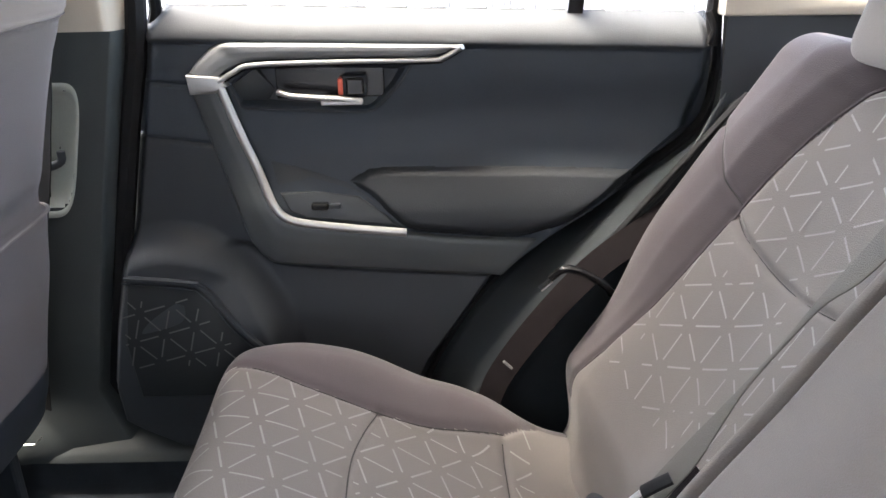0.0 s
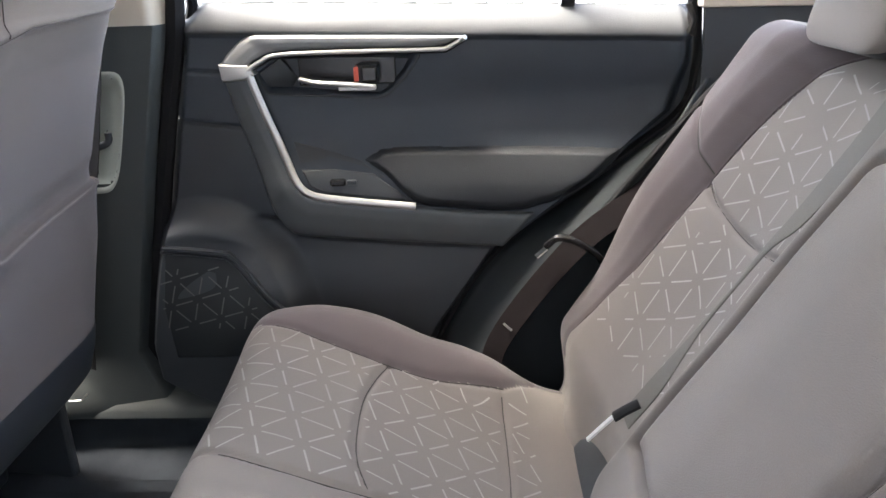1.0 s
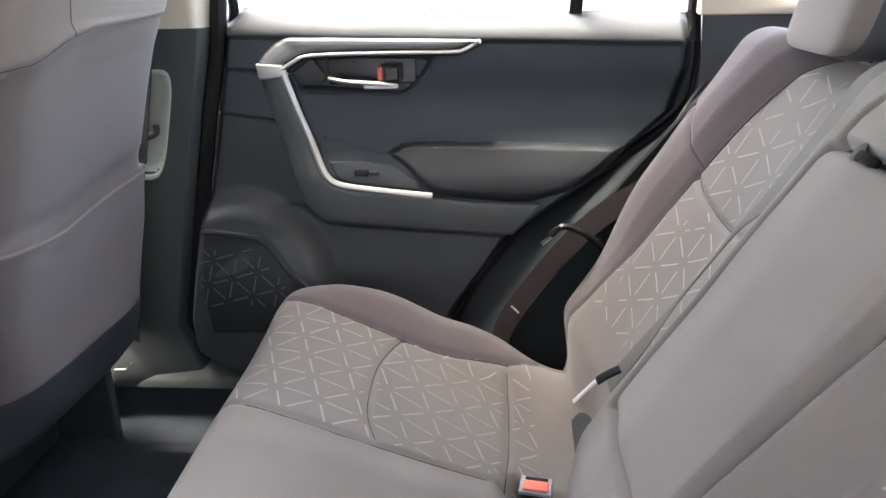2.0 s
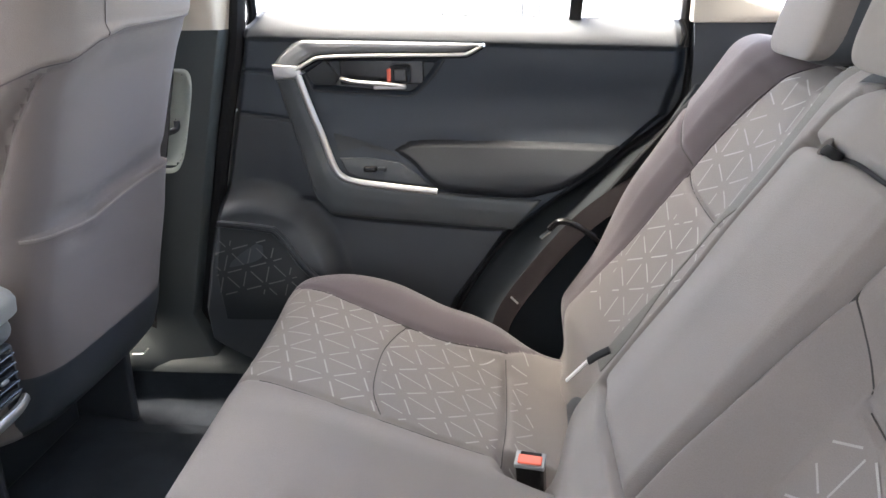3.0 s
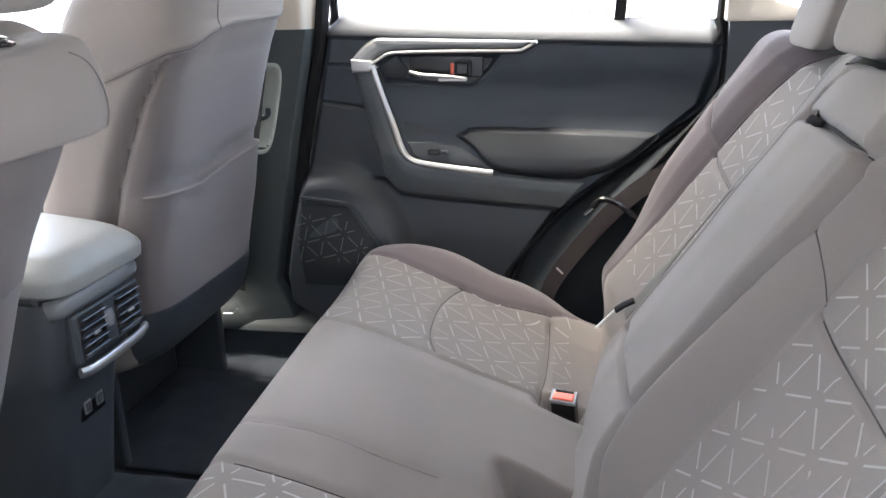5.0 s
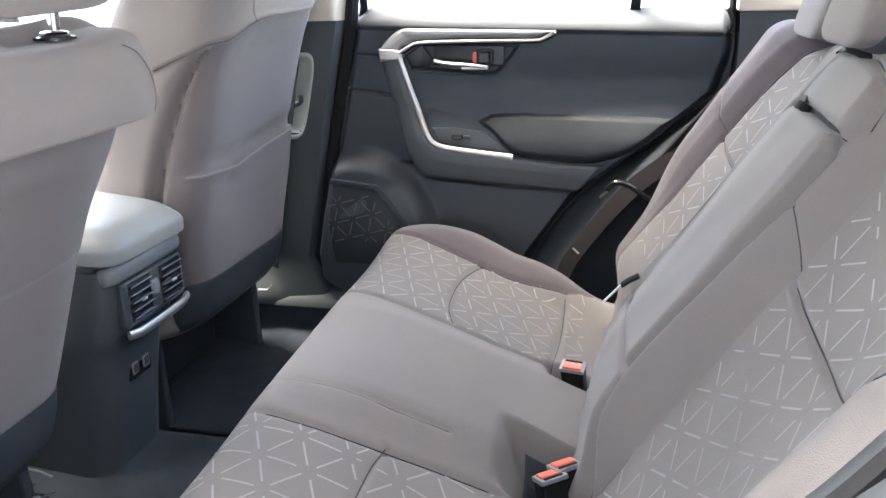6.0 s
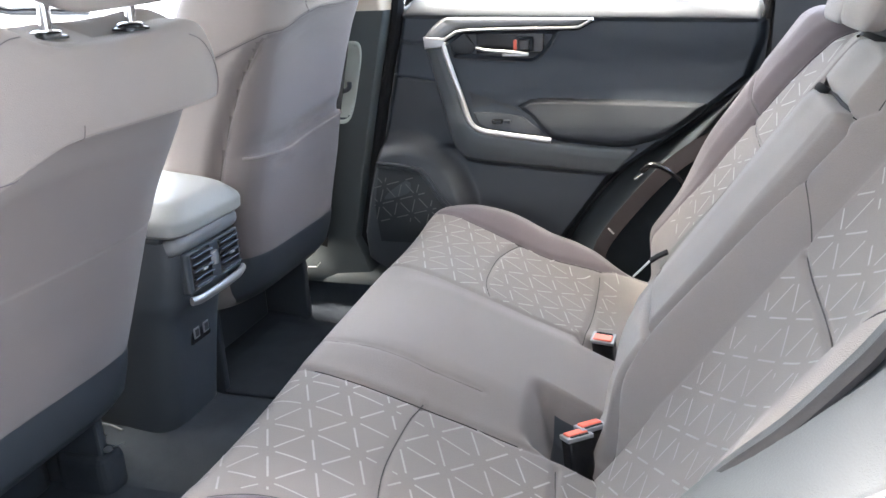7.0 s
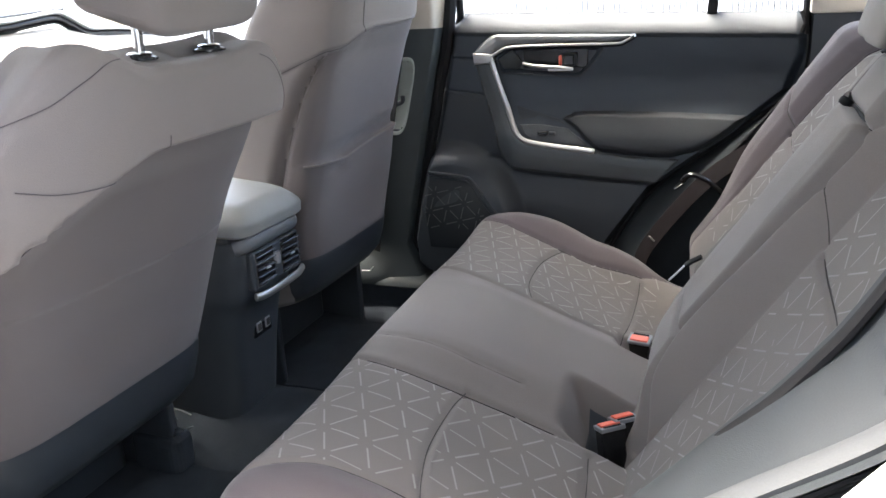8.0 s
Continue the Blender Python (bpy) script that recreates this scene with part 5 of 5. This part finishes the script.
def front_headrest(x, y, z):
    h = thing("front_headrest", "grey cloth front headrest on two chrome posts", "headrest", (x, y, z - 0.04))
    shape = [(-0.428, 0.95), (-0.426, 0.86), (-0.420, 0.836), (-0.402, 0.826), (-0.37, 0.8245), (-0.235, 0.834), (-0.205, 0.840), (-0.194, 0.860), (-0.196, 0.99), (-0.215, 1.02), (-0.41, 1.02), (-0.425, 0.99)]
    bm = prism([(-0.385, a, b - 0.007) for a, b in shape], (-0.105, 0, 0), 0.014, 4)
    for v in bm.verts:
        deep = max(0.0, (-0.385 - v.co.x) / 0.105)
        v.co.y = -0.315 + (v.co.y + 0.315) * (1 + 0.30 * deep)
        v.co.z += 0.026 * deep * max(0.0, (0.95 - v.co.z) / 0.12) * (1.4 if v.co.y < -0.35 else 0.5)
        v.co.x += 0.20 * (v.co.z - 0.83)
    part("pad", bm, FABRIC_BACK, h, smooth=True)
    for k in (-0.072, 0.072):
        part("post", tube([(x - 0.005, y + k, z - 0.05), (x, y + k, z + 0.06)], 0.014, sides=14), CHROME, h, "chrome post", smooth=True)
        part("post_guide", revolve([(0.023, 0), (0.023, 0.003), (0.015, 0.006)], (x - 0.004, y + k, z - 0.004)), GLOSS, h, "black post guide", smooth=True)
        part("guide_rim", revolve([(0.014, 0.004), (0.017, 0.008), (0.012, 0.010)], (x - 0.004, y + k, z - 0.004)), CHROME, h, "chrome collar", smooth=True)
    return h


front_headrest(-0.43, -0.328, 0.800)

# ---------------------------------------------------------------- centre console
con = thing("centre_console", "black centre console with rear vents and a grey vinyl lid", "centre console", (-0.7, 0, 0.02))
rows = []
for z, xr, hw in ((0.04, -0.622, 0.084), (0.12, -0.612, 0.088), (0.22, -0.598, 0.094), (0.29, -0.584, 0.099), (0.335, -0.560, 0.104), (0.43, -0.548, 0.106), (0.448, -0.56, 0.100)):
    row = []
    for a in np.linspace(0, 2 * math.pi, 65):
        c, s = math.cos(a), math.sin(a)
        px, py = math.copysign(abs(c) ** 0.3, c), math.copysign(abs(s) ** 0.3, s)
        row.append((xr - 0.25 + px * 0.25, py * hw, z))
    rows.append(row)
con_pts = np.array(rows)
fine = np.stack([spline(con_pts[:, j], 60) for j in range(con_pts.shape[1])], 1)
sheet("body", fine, None, PLASTIC, con)
bm = bmesh.new()
rings = []
for inset, z in ((0.030, 0.450), (0.006, 0.452), (0.0, 0.458), (0.0, 0.474), (0.003, 0.481), (0.012, 0.490), (0.026, 0.501), (0.034, 0.505), (0.045, 0.507), (0.075, 0.509)):
    ring = []
    for a in np.linspace(0, 2 * math.pi, 72, endpoint=False):
        c, q = math.cos(a), math.sin(a)
        ring.append(bm.verts.new((-0.737 + (0.205 - inset) * math.copysign(abs(c) ** 0.28, c), 0.012 + (0.122 - inset) * math.copysign(abs(q) ** 0.28, q), z)))
    rings.append(ring)
for a, b in zip(rings, rings[1:]):
    for j in range(72):
        bm.faces.new((a[j], a[(j + 1) % 72], b[(j + 1) % 72], b[j]))
bm.faces.new(rings[0][::-1])
bm.faces.new(rings[-1])
bmesh.ops.rotate(bm, verts=bm.verts[:], cent=(-0.55, 0, 0.48), matrix=Matrix.Rotation(radians(6), 3, "Y"))
part("lid", bm, LID, con, "grey vinyl armrest lid", smooth=True)
part("lid_lip", tube(spline([(-0.566, -0.092, 0.434), (-0.549, -0.078, 0.438), (-0.545, 0.0, 0.440), (-0.549, 0.082, 0.440), (-0.566, 0.098, 0.438)], 40), 0.020, 0.030, sides=14), TRIM_LIP, con, "grey rounded lip under the lid", smooth=True)
part("lid_base", box(-0.92, -0.57, -0.10, 0.10, 0.44, 0.468, 0.01), PLASTIC, con)
vent = part("vent_frame", box(-0.560, -0.541, -0.076, 0.090, 0.345, 0.422, 0.006), PLASTIC, con, "black vent surround")
for c0, c1 in ((-0.066, -0.006), (0.020, 0.082)):
    part("vent_opening", box(-0.545, -0.5395, c0, c1, 0.351, 0.417, 0.002), GLOSS, vent, "dark vent opening")
    for k in range(5):
        z = 0.3575 + k * 0.013
        part("vent_slat", box(-0.541, -0.5345, c0 + 0.001, c1 - 0.001, z, z + 0.0024, 0.0008, 1), GLOSS, vent, "")
    part("vent_knob", box(-0.5375, -0.532, (c0 + c1) / 2 - 0.007, (c0 + c1) / 2 + 0.007, 0.381, 0.386, 0.002), GUNMETAL, vent, "small silver vent knob")
part("vent_wheel", revolve([(0.010, -0.012), (0.012, 0), (0.010, 0.012)], (-0.545, 0.003, 0.39), 18), GUNMETAL, vent, "vent thumbwheel", smooth=True)
part("chrome_bar", tube(spline([(-0.543, -0.076, 0.336), (-0.5365, -0.055, 0.3345), (-0.535, 0.0, 0.3345), (-0.5365, 0.065, 0.3355), (-0.543, 0.094, 0.338)], 30), 0.012, 0.016, sides=8), SILVER, con, "satin silver bar under the vents", smooth=True)
usb = part("usb_panel", box(-0.606, -0.5935, -0.026, 0.036, 0.222, 0.262, 0.004), GLOSS, con, "gloss black socket panel")
for c in (-0.010, 0.020):
    port = part("usb_port", box(-0.596, -0.5915, c - 0.009, c + 0.009, 0.232, 0.254, 0.002), STEEL, usb, "grey rimmed charging port")
    part("port_hole", box(-0.5925, -0.5908, c - 0.0055, c + 0.0055, 0.236, 0.250), SHADE, usb, "dark socket")

# ---------------------------------------------------------------- dashboard
dash = thing("dashboard", "pale sunlit dashboard with a silver trim line", "dashboard", (-1.3, 0, 0.5))
rows = []
for y in np.linspace(-0.72, 0.72, 60):
    up = float(np.interp(y, [-0.72, 0.1, 0.28, 0.40, 0.72], [-0.03, 0.0, 0.010, -0.014, -0.03]))
    rows.append([(x, y, z + up * float(step(0.6, 0.8, z))) for x, z in spline([(-1.18, 0.45), (-1.17, 0.56), (-1.18, 0.66), (-1.20, 0.74), (-1.235, 0.80), (-1.29, 0.822), (-1.40, 0.825), (-1.60, 0.79)], 30)])
sheet("top_pad", np.array(rows), None, DASH, dash)
bend = spline([(-1.262, -0.30, 0.835), (-1.262, 0.10, 0.846), (-1.262, 0.20, 0.855), (-1.262, 0.285, 0.863), (-1.262, 0.33, 0.846), (-1.262, 0.385, 0.822), (-1.262, 0.46, 0.818), (-1.262, 0.66, 0.806)], 80)
part("silver_trim", tube(bend, 0.014, 0.010), SILVER, dash, "bent silver trim strip", smooth=True)
part("trim_base", tube([(x - 0.012, y, z - 0.014) for x, y, z in bend], 0.016, 0.026), GLOSS, dash, "dark base under the silver strip", smooth=True)
part("cowl_line", tube([(-1.42, -0.4, 0.842), (-1.42, 0.2, 0.855), (-1.42, 0.46, 0.872)], 0.012, 0.008), PLASTIC, dash, "thin dark ledge below the windscreen", smooth=True)
part("column_cover", box(-1.22, -1.10, -0.16, 0.02, 0.70, 0.748, 0.012), PLASTIC, dash, "dark cover beside the steering column")
